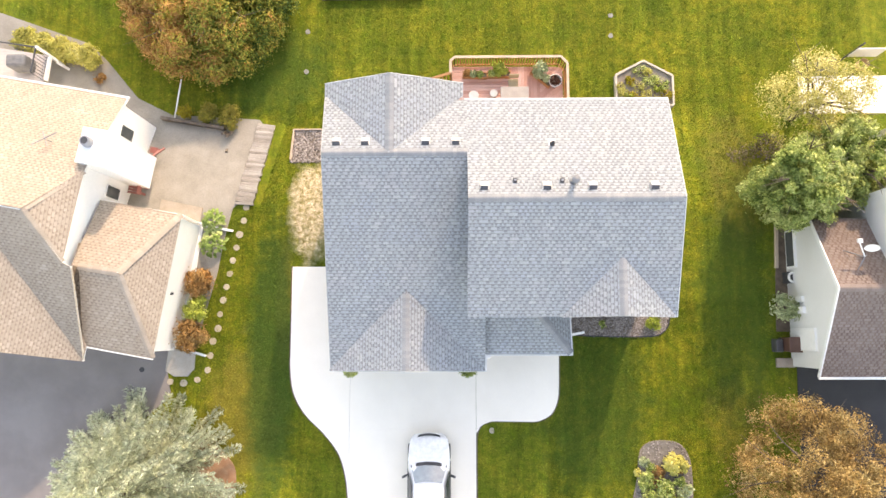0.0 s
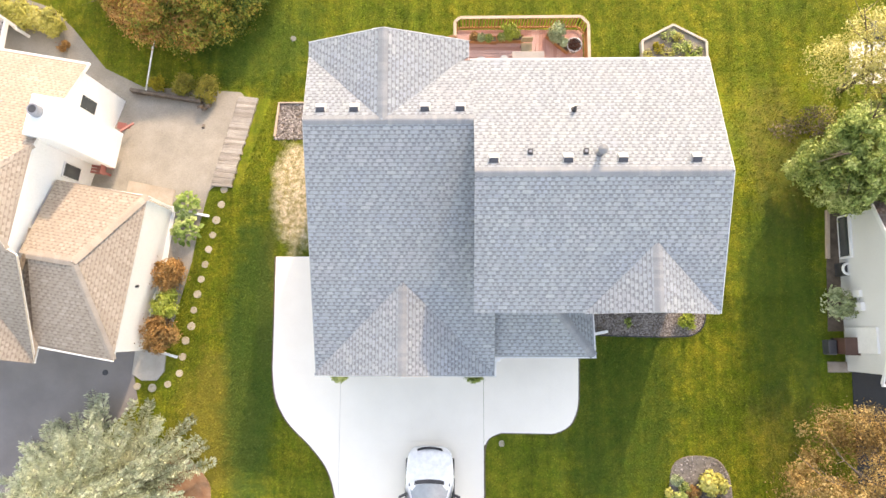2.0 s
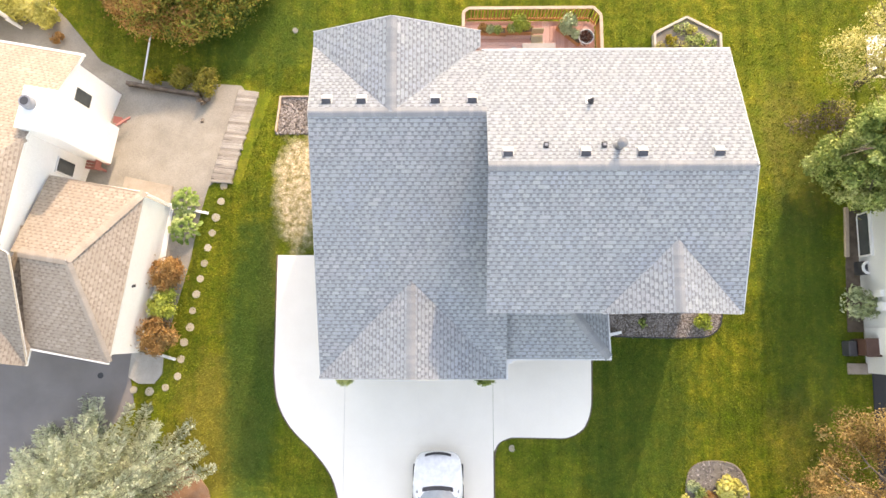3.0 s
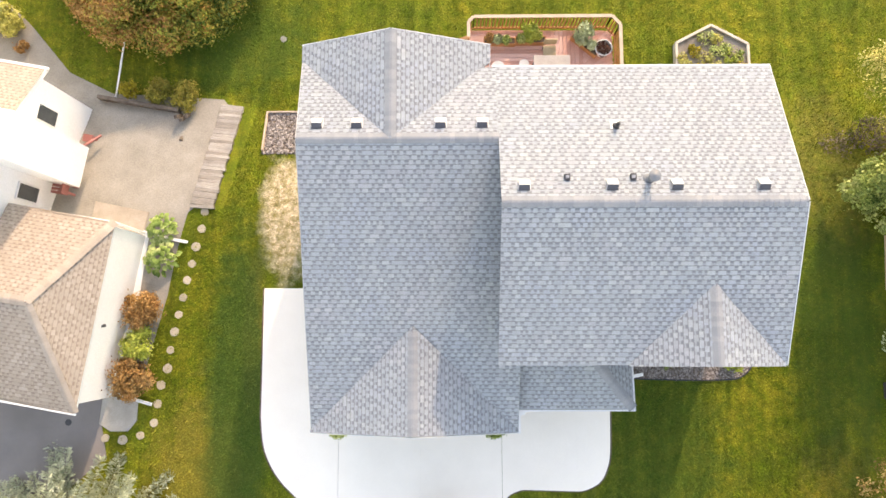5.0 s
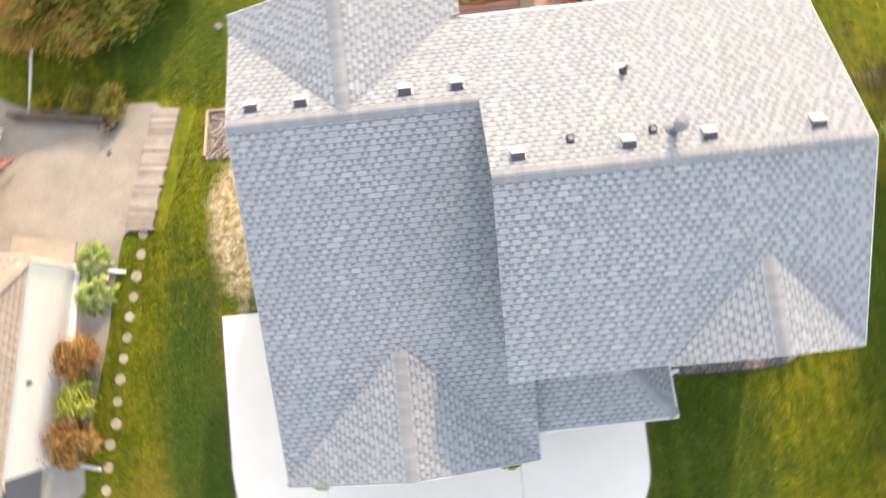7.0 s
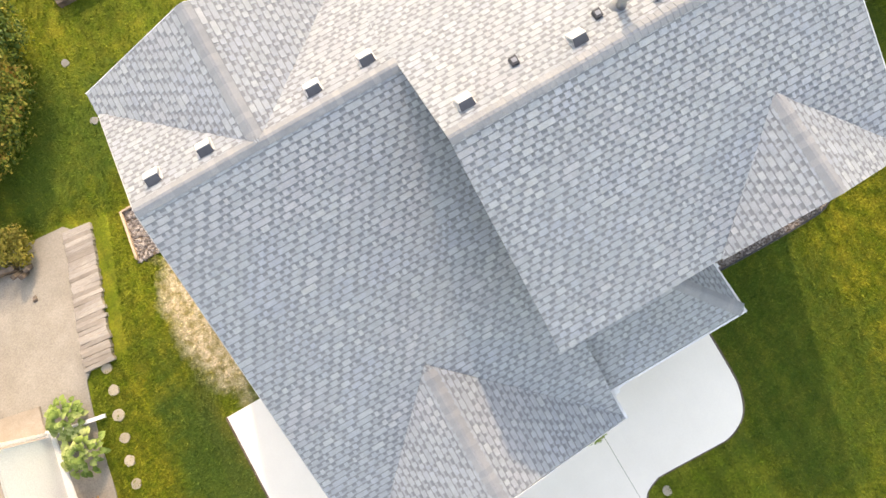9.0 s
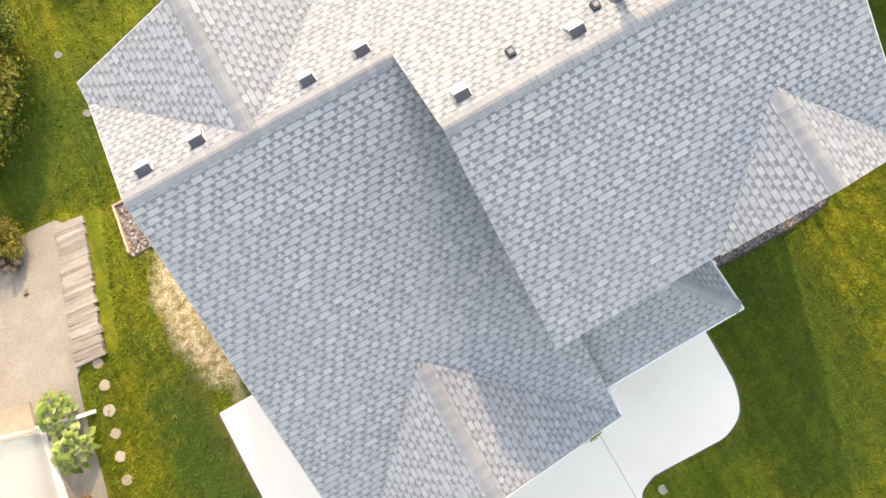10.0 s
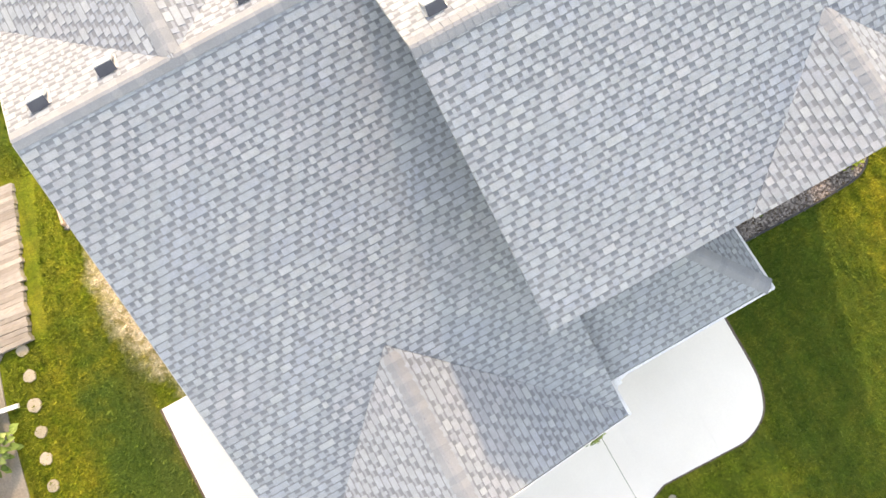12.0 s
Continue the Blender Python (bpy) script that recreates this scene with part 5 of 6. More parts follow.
# ---- beds ----
def rocks(name, outline, count, size, mat, label, seed, lift=0.03):
    """Loose stones over a bed."""
    r = random.Random(seed)
    xs, ys = [p[0] for p in outline], [p[1] for p in outline]
    verts, faces = [], []
    cube = [(-1, -1, -0.4), (1, -1, -0.4), (1, 1, -0.4), (-1, 1, -0.4), (-0.6, -0.6, 0.6), (0.6, -0.6, 0.6), (0.6, 0.6, 0.6), (-0.6, 0.6, 0.6)]
    fs = [(4, 5, 6, 7), (0, 1, 5, 4), (1, 2, 6, 5), (2, 3, 7, 6), (3, 0, 4, 7)]
    def inside(x, y):
        hit = False
        for (xa, ya), (xb_, yb) in zip(outline, outline[1:] + outline[:1]):
            if (ya > y) != (yb > y) and x < (xb_ - xa) * (y - ya) / (yb - ya) + xa:
                hit = not hit
        return hit
    made = 0
    while made < count:
        x, y = r.uniform(min(xs), max(xs)), r.uniform(min(ys), max(ys))
        if not inside(x, y):
            continue
        made += 1
        s = size * r.uniform(0.6, 1.5)
        m = Matrix.Translation((x, y, ground_z(x, y) + lift)) @ Euler((r.uniform(-0.4, 0.4), r.uniform(-0.4, 0.4), r.uniform(0, 6.28))).to_matrix().to_4x4() @ Matrix.Diagonal((s, s * r.uniform(0.6, 1), s * 0.7, 1))
        i = len(verts)
        verts += [m @ Vector(c) for c in cube]
        faces += [tuple(i + k for k in f) for f in fs]
    ob = obj(name, mesh_of(name, verts, faces, mat))
    return tagged(ob, label, "stones", kind="stuff")


FRONT_BED = [(4.1, 0.4), (4.1, -0.5)] + smooth_line([(5.0, -0.58), (6.5, -0.62), (7.6, -0.62), (8.3, -0.55), (8.72, -0.2), (8.85, 0.4)], 4) + [(8.6, 0.6), (7.35, 0.6)]
patch("front_bed", FRONT_BED, SOIL, "rock-mulched bed along the front wall", "flower bed", 0.02)
rocks("bed_stones", FRONT_BED, 5200, 0.023, ROCK, "brown and grey river stones in the front bed", 51, 0.035)
EDGE_DARK = plain("black_edging", (0.03, 0.03, 0.03), (0.05, 0.05, 0.05), 0.6)
ed = thing("bed_edging", "black plastic edging round the front bed", "edging", (0, 0, 0))
for a, b in zip(FRONT_BED[1:-2], FRONT_BED[2:-1]):
    part("strip", beam((*a, ground_z(*a) + 0.03), (*b, ground_z(*b) + 0.03), 0.04, 0.08, 0), EDGE_DARK, ed)
shrub("small_bush", "small yellow-green bush in the rock bed", (8.05, 0.0, 0.38), 0.38, 0.5, LEAF_LIME, 900, 0.05, 52)
shrub("small_bush", "low dark green plant in the rock bed", (5.9, -0.1, 0.39), 0.2, 0.2, LEAF_GREEN, 250, 0.04, 53)

HEX = [(7.2, 10.25), (9.88, 10.25), (9.88, 11.71), (8.53, 12.45), (7.2, 11.76)]
hx = thing("garden_bed", "raised pointed garden bed framed with pale timber", "planter", (0, 0, 0))
for a, b in zip(HEX, HEX[1:] + HEX[:1]):
    part("timber", beam((*a, -1.18), (*b, -1.18), 0.1, 0.4, 0.01), CREAM_WOOD, hx)
part("soil", slab(HEX, -1.5, -1.08), BED_SOIL, hx)
r5 = random.Random(55)
for i in range(38):
    if i % 5 in (0, 3) and i < 30:
        continue
    x, y = 7.45 + 0.415 * (i % 6) + r5.uniform(-0.12, 0.12), 10.45 + 0.345 * (i // 6) + r5.uniform(-0.1, 0.1)
    if y > 11.55 + 0.5 * (1 - abs(x - 8.53) / 1.25):
        continue
    shrub("garden_plant", "leafy plant in the raised garden bed", (x, y, -1.08), r5.uniform(0.3, 0.46), r5.uniform(0.18, 0.3), r5.choice((LEAF_LIME, LEAF_HEDGE, LEAF_GREEN, LEAF_GOLD, LEAF_TWIG)), 300, 0.045, 60 + i, 5, "plant", "plants in the garden bed")

SIDE_BED = [(-8.16, 7.45), (-5.31, 7.45), (-5.23, 9.15), (-8.14, 9.15)]
patch("side_bed", SIDE_BED, SOIL, "stone-filled bed beside the house", "flower bed", 0.03, 0.3)
rocks("bed_stones", SIDE_BED, 1500, 0.045, ROCK, "brown and pink river stones in the side bed", 56, 0.05)
sb = thing("bed_border", "pale timber border of the side bed", "edging", (0, 0, 0))
part("timber", beam((-8.12, 9.15, -1.07), (-5.23, 9.15, -1.07), 0.065, 0.2, 0.01), RAIL_WOOD, sb)
part("timber", beam((-8.14, 9.15, -1.07), (-8.17, 7.54, -0.59), 0.065, 0.2, 0.01), RAIL_WOOD, sb)

OVAL = smooth_line([(7.35, -5.5), (7.7, -5.12), (8.3, -5.02), (9.0, -5.15), (9.4, -5.7), (9.5, -6.6), (9.45, -7.6), (9.0, -8.6), (7.6, -8.6), (7.0, -7.8), (7.2, -6.6)], 4, True)
BED_FILL = plain("grey_bed_gravel", (0.15, 0.13, 0.11), (0.27, 0.24, 0.205), 0.95, 2.0, 16, 1.0)
patch("island_bed", OVAL, BED_FILL, "oval mulched island bed in the lawn", "flower bed", 0.03)
rocks("bed_stones", OVAL, 900, 0.03, ROCK, "grey and brown stones in the island bed", 53, 0.04)
ring = thing("bed_edging", "pale stone edging round the island bed", "edging", (0, 0, 0))
for a, b in zip(OVAL, OVAL[1:] + OVAL[:1]):
    part("edging_stone", beam((*a, ground_z(*a) + 0.02), (*b, ground_z(*b) + 0.02), 0.06, 0.06, 0.015), plain("edge_stone", (0.20, 0.165, 0.13), (0.30, 0.25, 0.20), 0.9) if a == OVAL[0] else bpy.data.materials["edge_stone"], ring)
shrub("island_plant", "golden arching plant in the island bed", (8.75, -5.95, 0.39), 0.55, 0.6, LEAF_HEDGE, 700, 0.1, 57, 12, "plant")
r6 = random.Random(66)
for i in range(16):
    x, y = 7.35 + 0.55 * (i % 4) + r6.uniform(-0.2, 0.2), -6.3 - 0.55 * (i // 4) + r6.uniform(-0.2, 0.2)
    shrub("island_plant", "leafy plant in the mulched island bed", (x, y, 0.38), r6.uniform(0.18, 0.3), 0.3, r6.choice((LEAF_GREEN, LEAF_LIME, LEAF_RUST, LEAF_HEDGE)), 240, 0.05, 220 + i, 5, "plant", "plants in the island bed")
for i, (x, y, r, lf) in enumerate(((7.7, -7.4, 0.45, LEAF_GREEN), (8.6, -7.6, 0.5, LEAF_LIME), (9.0, -6.7, 0.3, LEAF_GREEN), (8.1, -6.3, 0.3, LEAF_RUST), (7.5, -5.9, 0.25, LEAF_PALE), (8.0, -8.2, 0.5, LEAF_RUST))):
    shrub("island_plant", "leafy plant in the mulched island bed", (x, y, 0.38), r, r, lf, 600, 0.055, 200 + i, category="plant", group="plants in the island bed")
shrub("island_plant", "low green plant in the island bed", (7.6, -6.6, 0.38), 0.45, 0.4, LEAF_GREEN, 600, 0.06, 58, category="plant")
shrub("island_plant", "low green plant in the island bed", (8.3, -7.0, 0.38), 0.6, 0.5, LEAF_GREEN, 800, 0.06, 59, category="plant")
shrub("island_plant", "pale grey-green plant in the island bed", (9.1, -7.1, 0.38), 0.4, 0.4, LEAF_PALE, 500, 0.06, 77, category="plant")

MULCH = smooth_line([(-10.3, -5.9), (-10.0, -6.6), (-10.2, -8.0), (-11.5, -9.6), (-13.8, -9.8), (-15.6, -8.6), (-15.6, -6.8), (-14, -5.6), (-12.8, -5.2), (-11.2, -5.2)], 4, True)
patch("spruce_bed", MULCH[::-1], RED_MULCH, "reddish bark mulch round the spruce", "mulch", 0.05)

for x in (-4.87, -0.01):
    hb = thing("hanging_plant", "small green hanging plant by the garage door", "plant", (x * 0.98, -1.98, 2.3))
    part("bracket", beam((0, 0.42, 0.25), (0, -0.02, 0.25), 0.02, 0.02), DARK_METAL, hb)
    v, f = leaf_cloud(random.Random(int(x * 10)), [((0, -0.05, 0.1), (0.28, 0.16, 0.2))], 700, 0.05)
    obj("foliage", mesh_of("foliage", v, f, LEAF_GREEN), hb)

far_bed = thing("garden_bed", "long raised timber garden bed in the back lawn", "planter", (0, 0, 0))
part("frame", slab([(-6.99, 15.76), (-2.02, 15.76), (-2.02, 17.44), (-6.99, 17.44)], -1.4, -1.05, 0.01), OLD_TIMBER, far_bed)
part("soil", slab([(-6.84, 15.9), (-2.17, 15.9), (-2.17, 17.29), (-6.84, 17.29)], -1.1, -1.03), GRASS, far_bed)

# ---- beside the brown house ----
bin_ = thing("trash_bin", "brown wheeled trash bin by the grey wall", "bin", (14.0, -0.95, 0), 0)
bm = box(-0.3, 0.3, -0.3, 0.3, 0.06, 0.95, 0.03)
part("bin_body", bm, BROWN_PLASTIC, bin_)
part("lid", box(-0.34, 0.34, -0.33, 0.33, 0.95, 1.02, 0.03), BROWN_PLASTIC, bin_)
for sy in (-0.25, 0.25):
    part("wheel", tube((-0.25, sy - 0.03, 0.12), (-0.25, sy + 0.03, 0.12), 0.12, sides=16), RUBBER, bin_)
bag = obj("dark_crate", from_bm(box(-0.16, 0.16, -0.28, 0.28, 0, 0.5, 0.05), "dark_crate", DARK_METAL))
bag.matrix_basis = pose(13.5, -1.0, 0)
tagged(bag, "dark crate beside the trash bin", "crate")
stp = obj("paver_step", from_bm(slab([(13.5, -1.55), (14.3, -1.55), (14.3, -1.95), (13.5, -1.95)], 0, 0.1, 0.01), "paver_step", plain("paver", (0.30, 0.24, 0.19), (0.38, 0.31, 0.26), 0.9)))
tagged(stp, "tan paver step by the driveway", "step")
reel = thing("hose_reel", "hose reel with a white coil by the wall", "hose reel", (14.2, 1.95, 0))
part("frame", box(-0.2, 0.15, -0.25, 0.25, 0, 0.55, 0.03), DARK_METAL, reel)
bm = bmesh.new()
ringv = []
for i in range(20):
    a = i * 6.2832 / 20
    ringv.append([bm.verts.new(((0.2 + 0.055 * math.cos(b)) * math.cos(a), (0.2 + 0.055 * math.cos(b)) * math.sin(a), 0.6 + 0.055 * math.sin(b))) for b in [k * 6.2832 / 8 for k in range(8)]])
for i in range(20):
    for k in range(8):
        bm.faces.new((ringv[i][k], ringv[(i + 1) % 20][k], ringv[(i + 1) % 20][(k + 1) % 8], ringv[i][(k + 1) % 8]))
part("coil", bm, WHITE, reel, smooth=True)
patch("wall_bed", [(13.6, -0.4), (14.4, -0.4), (14.4, 4.2), (13.9, 4.2), (13.7, 2.0)], SOIL, "narrow bed along the grey wall", "flower bed", 0.03)
part("edging", beam((13.85, 4.3, 0.05), (13.75, 2.4, 0.05), 0.14, 0.14, 0.01), RAIL_WOOD, thing("bed_edging", "pale timber edging along the grey wall", "edging"))
shrub("pale_shrub", "loose pale green shrub by the grey wall", (13.75, 0.65, 0), 0.75, 1.3, LEAF_PALE, 1500, 0.07, 71, 10)
shrub("pumpkin_plant", "orange leafed plant at the corner of the grey house", (14.4, 4.6, 0), 0.45, 0.7, LEAF_RUST, 600, 0.06, 72, category="plant")

hoop = thing("basketball_hoop", "basketball hoop with white backboard on a dark post", "basketball hoop", (17.26, 11.5, -1.3))
part("post", tube((0, 0.5, 0), (0, 0.5, 3.2), 0.04), DARK_METAL, hoop)
part("backboard", box(-0.62, 0.62, 0.0, 0.05, 2.9, 3.75, 0.01), SIDING_GREY, hoop)
bm = bmesh.new()
bmesh.ops.create_circle(bm, segments=20, radius=0.23, matrix=Matrix.Translation((0, -0.35, 3.05)))
r = bmesh.ops.extrude_edge_only(bm, edges=bm.edges[:])
bmesh.ops.translate(bm, vec=(0, 0, -0.3), verts=[v for v in r["geom"] if isinstance(v, bmesh.types.BMVert)])
part("net", bm, plain("net_rope", (0.55, 0.35, 0.28), (0.62, 0.42, 0.33), 0.9), hoop)
part("base", box(-0.5, 0.5, 0.3, 1.1, 0, 0.25, 0.05), DARK_METAL, hoop)

# ---- car ----
def car():
    t = thing("car", "white hatchback parked on the driveway, nose to the garage", "car", (-1.62, -6.82, 0.035))
    # stations along y: half width, height of belt, bonnet or roof line
    L = [(-2.2, 0.62, 0.75, 1.0), (-2.1, 0.8, 0.85, 1.25), (-1.6, 0.88, 0.93, 1.5), (-0.8, 0.9, 0.95, 1.58), (-0.1, 0.9, 0.95, 1.55), (0.25, 0.9, 0.95, 1.44), (0.92, 0.89, 0.96, 1.04), (1.2, 0.88, 0.92, 0.99), (1.6, 0.86, 0.84, 0.93), (1.9, 0.8, 0.76, 0.84), (2.05, 0.7, 0.66, 0.74), (2.14, 0.5, 0.55, 0.6)]
    bm = bmesh.new()
    rings = []
    for y, w, belt, top in L:
        cab = max(0.0, top - belt)
        wt = w - 0.26 * min(1, cab / 0.55) - 0.05
        prof = [(-w * 0.93, 0.22), (-w, 0.5), (-w, belt - 0.08), (-w * 0.97, belt), (-wt, top - 0.05), (-wt * 0.82, top), (0, top + 0.025)]
        prof += [(-x, z) for x, z in prof[:-1][::-1]]
        rings.append([bm.verts.new((x, y, z)) for x, z in prof])
    for a, b in zip(rings, rings[1:]):
        for i in range(len(a) - 1):
            bm.faces.new((a[i], a[i + 1], b[i + 1], b[i]))
        bm.faces.new((a[-1], a[0], b[0], b[-1]))
    bm.faces.new(rings[0][::-1])
    bm.faces.new(rings[-1])
    bmesh.ops.recalc_face_normals(bm, faces=bm.faces)
    body = part("body", bm, CAR_WHITE, t, smooth=True)
    body.modifiers.new("round", "SUBSURF").levels = 2
    body.modifiers["round"].render_levels = 2

    def sheet(name, pts, mat, label=""):
        bm = bmesh.new()
        f = bm.faces.new([bm.verts.new(p) for p in pts])
        r = bmesh.ops.extrude_face_region(bm, geom=[f])
        bmesh.ops.translate(bm, vec=(0, 0, 0.02), verts=[v for v in r["geom"] if isinstance(v, bmesh.types.BMVert)])
        bmesh.ops.recalc_face_normals(bm, faces=bm.faces)
        part(name, bm, mat, t, label)

    def band(name, y0, y1, bow, half0, half1, z0, z1, drop, mat, label=""):
        """A curved strip across the car, bowed forward in the middle."""
        bm = bmesh.new()
        rows = []
        for i in range(13):
            k = i / 6 - 1
            f = 1 - k * k
            rows.append((bm.verts.new((k * half0, y0 + bow * f, z0 - drop * k * k)), bm.verts.new((k * half1, y1 + bow * f * 1.05, z1 - drop * k * k))))
        for (a, b), (c, d) in zip(rows, rows[1:]):
            bm.faces.new((a, b, d, c))
        r = bmesh.ops.extrude_face_region(bm, geom=bm.faces[:])
        bmesh.ops.translate(bm, vec=(0, 0, 0.012), verts=[v for v in r["geom"] if isinstance(v, bmesh.types.BMVert)])
        bmesh.ops.recalc_face_normals(bm, faces=bm.faces)
        part(name, bm, mat, t, label)

    band("windscreen", 0.24, 0.8, 0.1, 0.56, 0.72, 1.455, 1.1, 0.035, WINDSCREEN, "windscreen with the sky's reflection put into its pale colour")
    band("cowl", 0.8, 0.93, 0.11, 0.75, 0.74, 1.1, 1.045, 0.03, DARK_METAL, "dark cowl and wipers")
    band("grille", 1.99, 2.06, 0.09, 0.48, 0.47, 0.81, 0.73, 0.05, DARK_METAL, "slim dark grille")
    sheet("rear_window", [(-0.55, -1.75, 1.42), (0.55, -1.75, 1.42), (0.68, -2.08, 1.12), (-0.68, -2.08, 1.12)], GLASS)
    for sx in (-1, 1):
        bm = bmesh.new()
        pts = [(sx * 0.895, -1.7, 1.0), (sx * 0.895, 0.8, 1.02), (sx * 0.72, 0.2, 1.42), (sx * 0.72, -1.35, 1.48)]
        f = bm.faces.new([bm.verts.new(p) for p in pts])
        part("side_window", bm, GLASS, t)
        m = part("mirror", beam((sx * 0.9, 0.5, 1.04), (sx * 1.12, 0.4, 1.06), 0.09, 0.13, 0.03), DARK_METAL, t, "dark wing mirror")
        part("mirror_arm", beam((sx * 0.82, 0.56, 1.02), (sx * 0.95, 0.48, 1.03), 0.06, 0.05), DARK_METAL, m)
        part("headlight", box(sx * 0.68 - 0.11, sx * 0.68 + 0.11, 1.8, 1.93, 0.69, 0.79, 0.04), CAR_WHITE, t)
        part("door_sill", beam((sx * 0.905, -1.0, 0.42), (sx * 0.905, 0.95, 0.42), 0.03, 0.1, 0.01), DARK_METAL, t, "dark lower door trim")
        for wy in (-1.35, 1.35):
            w = part("wheel", tube((sx * 0.7, wy, 0.31), (sx * 0.9, wy, 0.31), 0.31, sides=24), RUBBER, t)
            part("rim", tube((sx * 0.88, wy, 0.31), (sx * 0.91, wy, 0.31), 0.2, sides=20), METAL, w)


car()

# ---- trees ----
tree("maple_tree", "large maple turning from green to rust", (-12.2, 15.45, -1.3), 3.4, 4.4, LEAF_MAPLE, 150000, 0.064, 81, 0.15, 150, 0.9, 0.7, 8, 46, 1.08)
spruce("pale blue-green spruce with layered boughs", (-13.6, -6.7, 0.03), 6.8, 4.0, 82)
tree("green_tree", "dense green tree beside the brown house", (13.65, 5.6, -0.4), 6.2, 2.05, LEAF_GREEN, 52000, 0.066, 83, 0.12, 210, open_=0.46, inner=20, shag=1.6)
tree("green_tree", "green tree against the grey house wall", (16.04, 6.63, -0.8), 5.2, 2.2, LEAF_GREEN, 38000, 0.066, 84, 0.2, 150, open_=0.46, inner=16, shag=1.6)
tree("yellow_tree", "sparse yellow-leaved tree in the back yard", (15.36, 9.61, -1.15), 5.0, 2.5, LEAF_YELLOW, 12000, 0.052, 85, 0.3, 130, open_=0.6, inner=4, shag=1.7)
tree("rust_tree", "rust-orange tree with open twiggy crown", (13.4, -5.9, 0), 5.0, 3.3, LEAF_ORANGE, 50000, 0.047, 86, 0.3, 230, open_=0.42, inner=10, shag=1.7)
shrub("twiggy_bush", "low brown twiggy bush under the yellow tree", (13.98, 8.08, -1.05), 1.0, 0.9, LEAF_TWIG, 1300, 0.045, 87, 14)
shrub("twiggy_bush", "low grey-brown bush beside the green tree", (12.65, 7.72, -0.94), 0.75, 0.6, LEAF_TWIG, 450, 0.045, 88, 12)

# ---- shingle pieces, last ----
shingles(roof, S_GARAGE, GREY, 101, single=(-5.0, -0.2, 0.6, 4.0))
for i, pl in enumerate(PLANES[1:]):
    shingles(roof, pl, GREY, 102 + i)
ridge_caps(roof, (-2.394, -1.888, G1), (-2.394, 1.09, G1), RIDGE)
ridge_caps(roof, (5.437, 0.148, G2), (5.437, 2.2, G2), RIDGE)
ridge_caps(roof, (-0.06, 4.223, RR), (7.476, 4.223, RR), RIDGE, 0.43, 0.14)
ridge_caps(roof, (-5.364, 6.063, RL), (-0.06, 6.063, RL), RIDGE, 0.43, 0.14)
ridge_caps(roof, (-2.894, 9.043, RL + 0.017), (-2.894, 6.13, RL + 0.017), RIDGE, 0.43, 0.15)
ridge_caps(roof, (4.075, -1.253, 3.041), (2.73, 0.34, 3.69), RIDGE, 0.27, 0.15)
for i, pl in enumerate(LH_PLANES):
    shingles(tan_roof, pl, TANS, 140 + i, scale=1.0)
for a, b in ((lh(-0.65, 3.7, 4.41), lh(-2.1, 5.4, 5.35)), (lh(-0.75, 7.4, 4.25), lh(-2.1, 5.4, 5.35)), ((-12.89, -1.46, 2.4), (-13.86, 1.93, 3.65)), ((-11.95, 4.5, 2.4), (-13.86, 1.93, 3.65)), ((-15.5, 2.2, 3.65), (-13.86, 1.93, 3.65))):
    ridge_caps(tan_roof, a, b, TAN, 0.3, 0.15, 0.2)
for i, pl in enumerate(RH_PLANES):
    shingles(brown_roof, pl, (BROWN, BROWN_LOW, BROWN_LOW, BROWN_LOW), 160 + i, scale=0.9)
ridge_caps(brown_roof, (14.15, 1.25, 4.23), (16.4, 1.25, 4.23), BROWN, 0.5, 0.15, 0.2)


# ---- grass ----
def inside_of(px, py, outline):
    hit = np.zeros(len(px), bool)
    for (xa, ya), (xb_, yb) in zip(outline, outline[1:] + outline[:1]):
        if ya == yb:
            continue
        cross = ((ya > py) != (yb > py)) & (px < (xb_ - xa) * (py - ya) / (yb - ya) + xa)
        hit ^= cross
    return hit


HARD = [
    [(-7.85, 2.6)] + [(x - 0.05, y) for x, y in DRIVE_LEFT[1:]] + [(-5.2, -30), (0.47, -30), (0.47, -4.9), (0.7, -4.35), (2.6, -4.3), (3.2, -4.25), (3.75, -3.95), (4.05, -3.0), (4.1, -0.4), (4.1, 0.4), (-5.1, 2.6)],
    [(-5.3, -1.7), (0.4, -1.7), (0.4, 0.4), (7.3, 0.4), (7.3, 8.1), (-0.5, 8.8), (-5.3, 8.8)],
    FRONT_BED, HEX, SIDE_BED, OVAL, MULCH,
    [(-26, -0.5), (-12.95, -0.9), (-11.9, -1.2), (-12.0, -2.4), (-12.95, -2.4), (-12.9, -3.2), (-14.4, -4.5), (-14.9, -9), (-14.9, -30), (-26, -30)],
    [(-15.89, 5), (-12.9, -1), (-11.9, -1.1), (-11.05, 2.3), (-10.85, 3.6), (-10.49, 5.19), (-9.34, 5.29), (-8.56, 9.33), (-9.75, 9.79), (-11, 9.88), (-14.08, 10.07), (-15.71, 10.92), (-17.26, 12.74), (-18.22, 13.8), (-23.14, 15.52), (-25.12, 9.61), (-26, -1)],
    [(14.25, -2.0), (13.4, -2.1), (13.4, -0.5), (13.55, 4.4), (14.3, 4.4), (16.3, 5.4), (16.4, 12.4), (26, 12.4), (26, -30), (14.25, -30)],
    [(-7.04, 15.71), (-1.98, 15.71), (-1.98, 17.53), (-7.04, 17.53)],
]


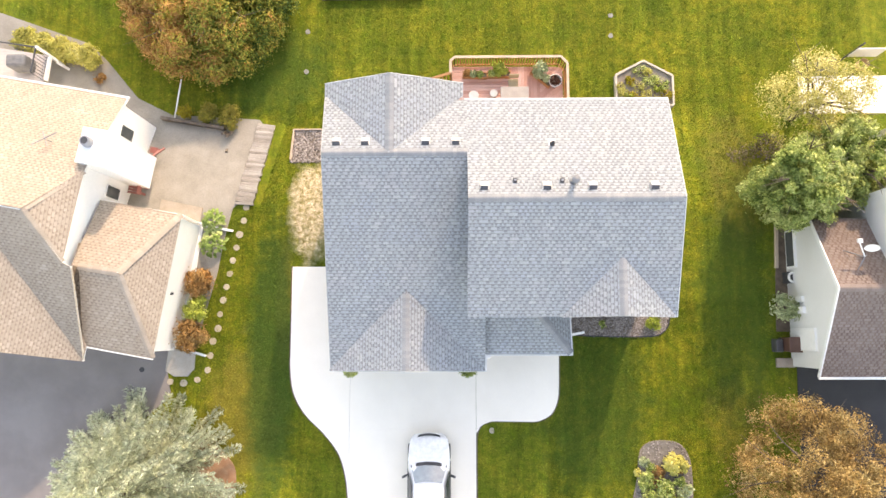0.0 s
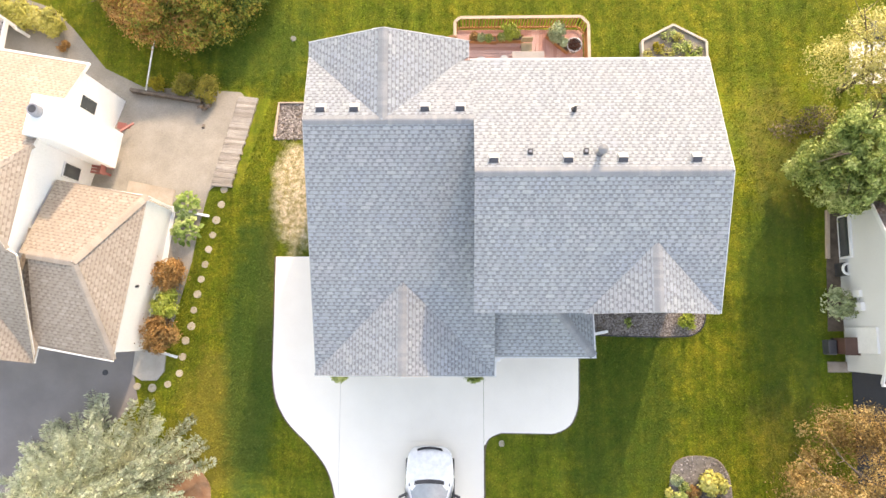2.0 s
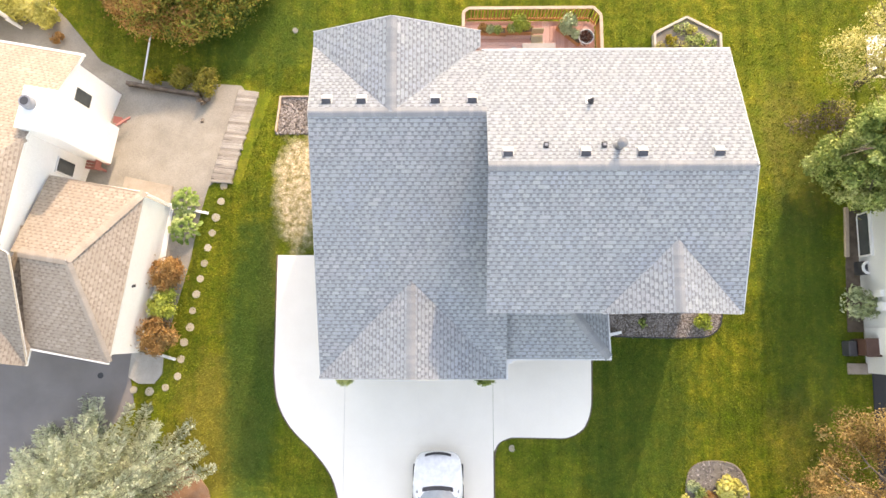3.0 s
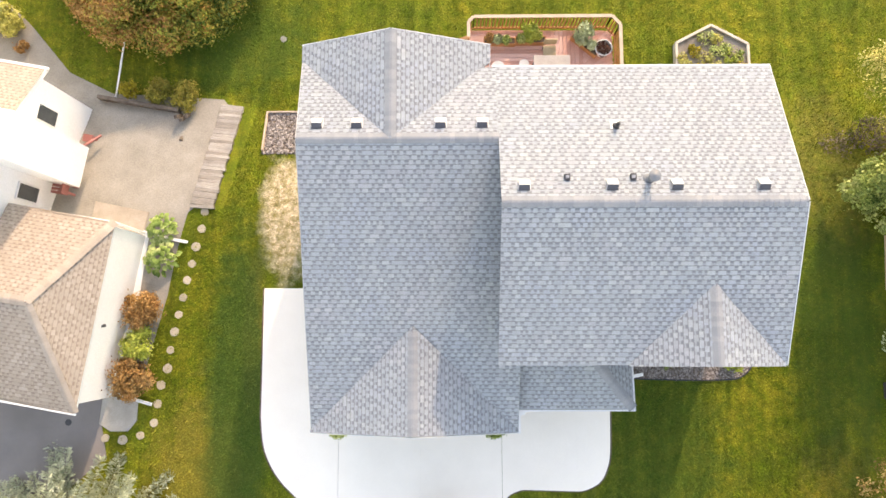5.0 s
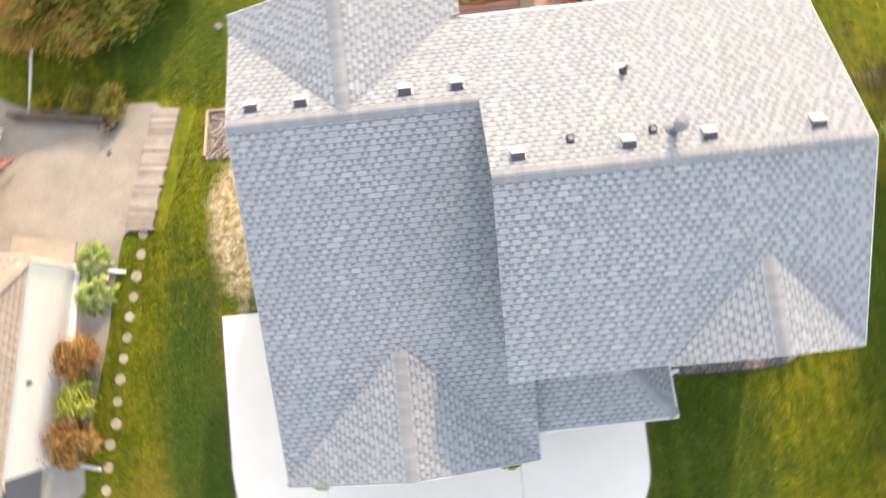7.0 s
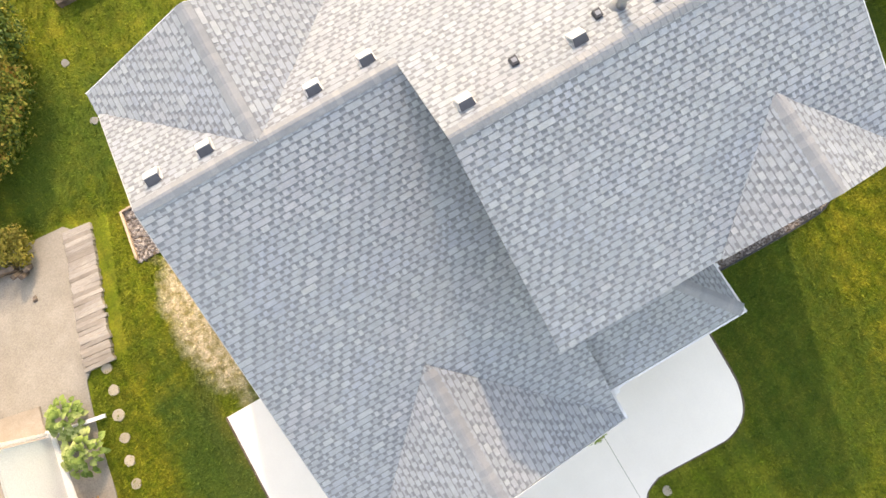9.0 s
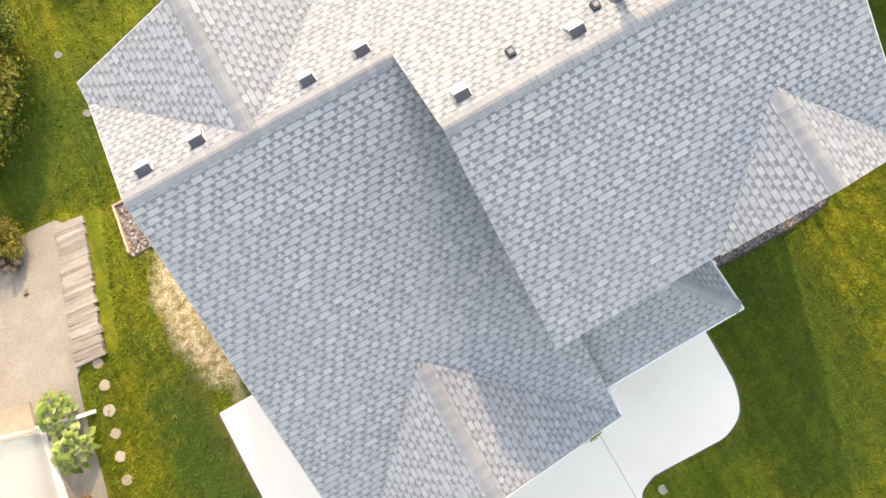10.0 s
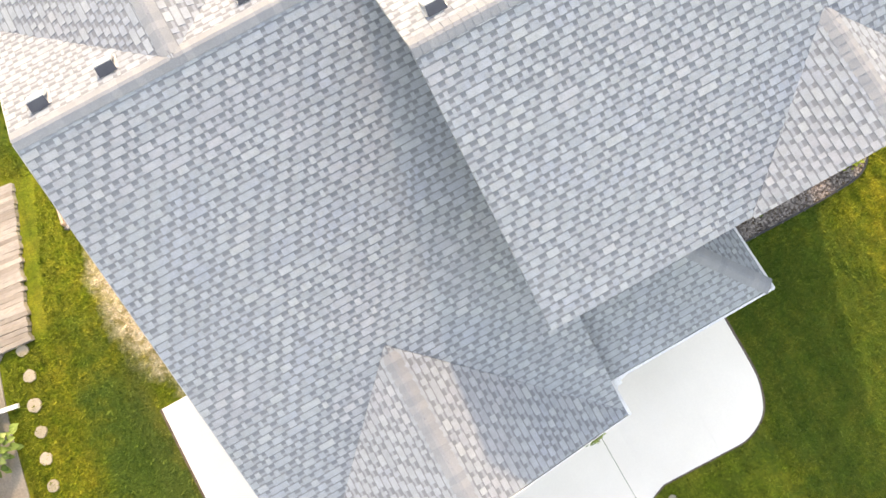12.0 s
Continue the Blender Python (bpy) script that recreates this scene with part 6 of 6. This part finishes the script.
def grass_blades(name, x_lo, x_hi, y_lo, y_hi, per_m2, length, width, seed, label):
    """Short blades standing and lying in the lawn, one joined mesh."""
    r = np.random.RandomState(seed)
    n = int((x_hi - x_lo) * (y_hi - y_lo) * per_m2)
    x, y = r.uniform(x_lo, x_hi, n), r.uniform(y_lo, y_hi, n)
    keep = np.ones(n, bool)
    for outline in HARD:
        keep &= ~inside_of(x, y, outline)
    x, y = x[keep], y[keep]
    n = len(x)
    s, e, f = np.clip((y - 4.4) / 6.2, 0, 1), np.clip((x - 0.4) / 3.2, 0, 1), np.clip((x - 9.0) / 4.0, 0, 1)
    z = -1.3 * s * s * (3 - 2 * s) + 0.4 * e * e * (3 - 2 * e) * (1 - f * f * (3 - 2 * f)) * (1 - s) - 0.004
    a, tilt = r.uniform(0, 6.283, n), r.uniform(0.15, 1.1, n)
    ln, w = length * r.uniform(0.6, 1.4, n), width * r.uniform(0.7, 1.4, n)
    dx, dy, dz = np.cos(a) * np.cos(tilt), np.sin(a) * np.cos(tilt), np.sin(tilt)
    sx, sy = -np.sin(a) * w, np.cos(a) * w
    co = np.stack([np.stack([x - sx, y - sy, z], 1), np.stack([x + sx, y + sy, z], 1), np.stack([x + dx * ln, y + dy * ln, z + dz * ln], 1)], 1).reshape(-1, 3)
    me = bpy.data.meshes.new(name)
    me.vertices.add(3 * n)
    me.vertices.foreach_set("co", co.ravel())
    me.loops.add(3 * n)
    me.loops.foreach_set("vertex_index", np.arange(3 * n))
    me.polygons.add(n)
    me.polygons.foreach_set("loop_start", np.arange(0, 3 * n, 3))
    me.materials.append(BLADE)
    me.update(calc_edges=True)
    me.validate()
    return tagged(obj(name, me), label, "grass", kind="stuff")


grass_blades("lawn_grass", 3.5, 12.5, -8.5, 1.0, 900, 0.075, 0.011, 301, "short lawn grass blades beside the driveway")
grass_blades("lawn_grass", -11.5, -5.2, -6.0, 10.5, 900, 0.075, 0.011, 302, "short lawn grass blades beside the house")
grass_blades("lawn_grass", -22, 19, -12, 20, 170, 0.11, 0.018, 303, "short lawn grass blades over the whole lot")
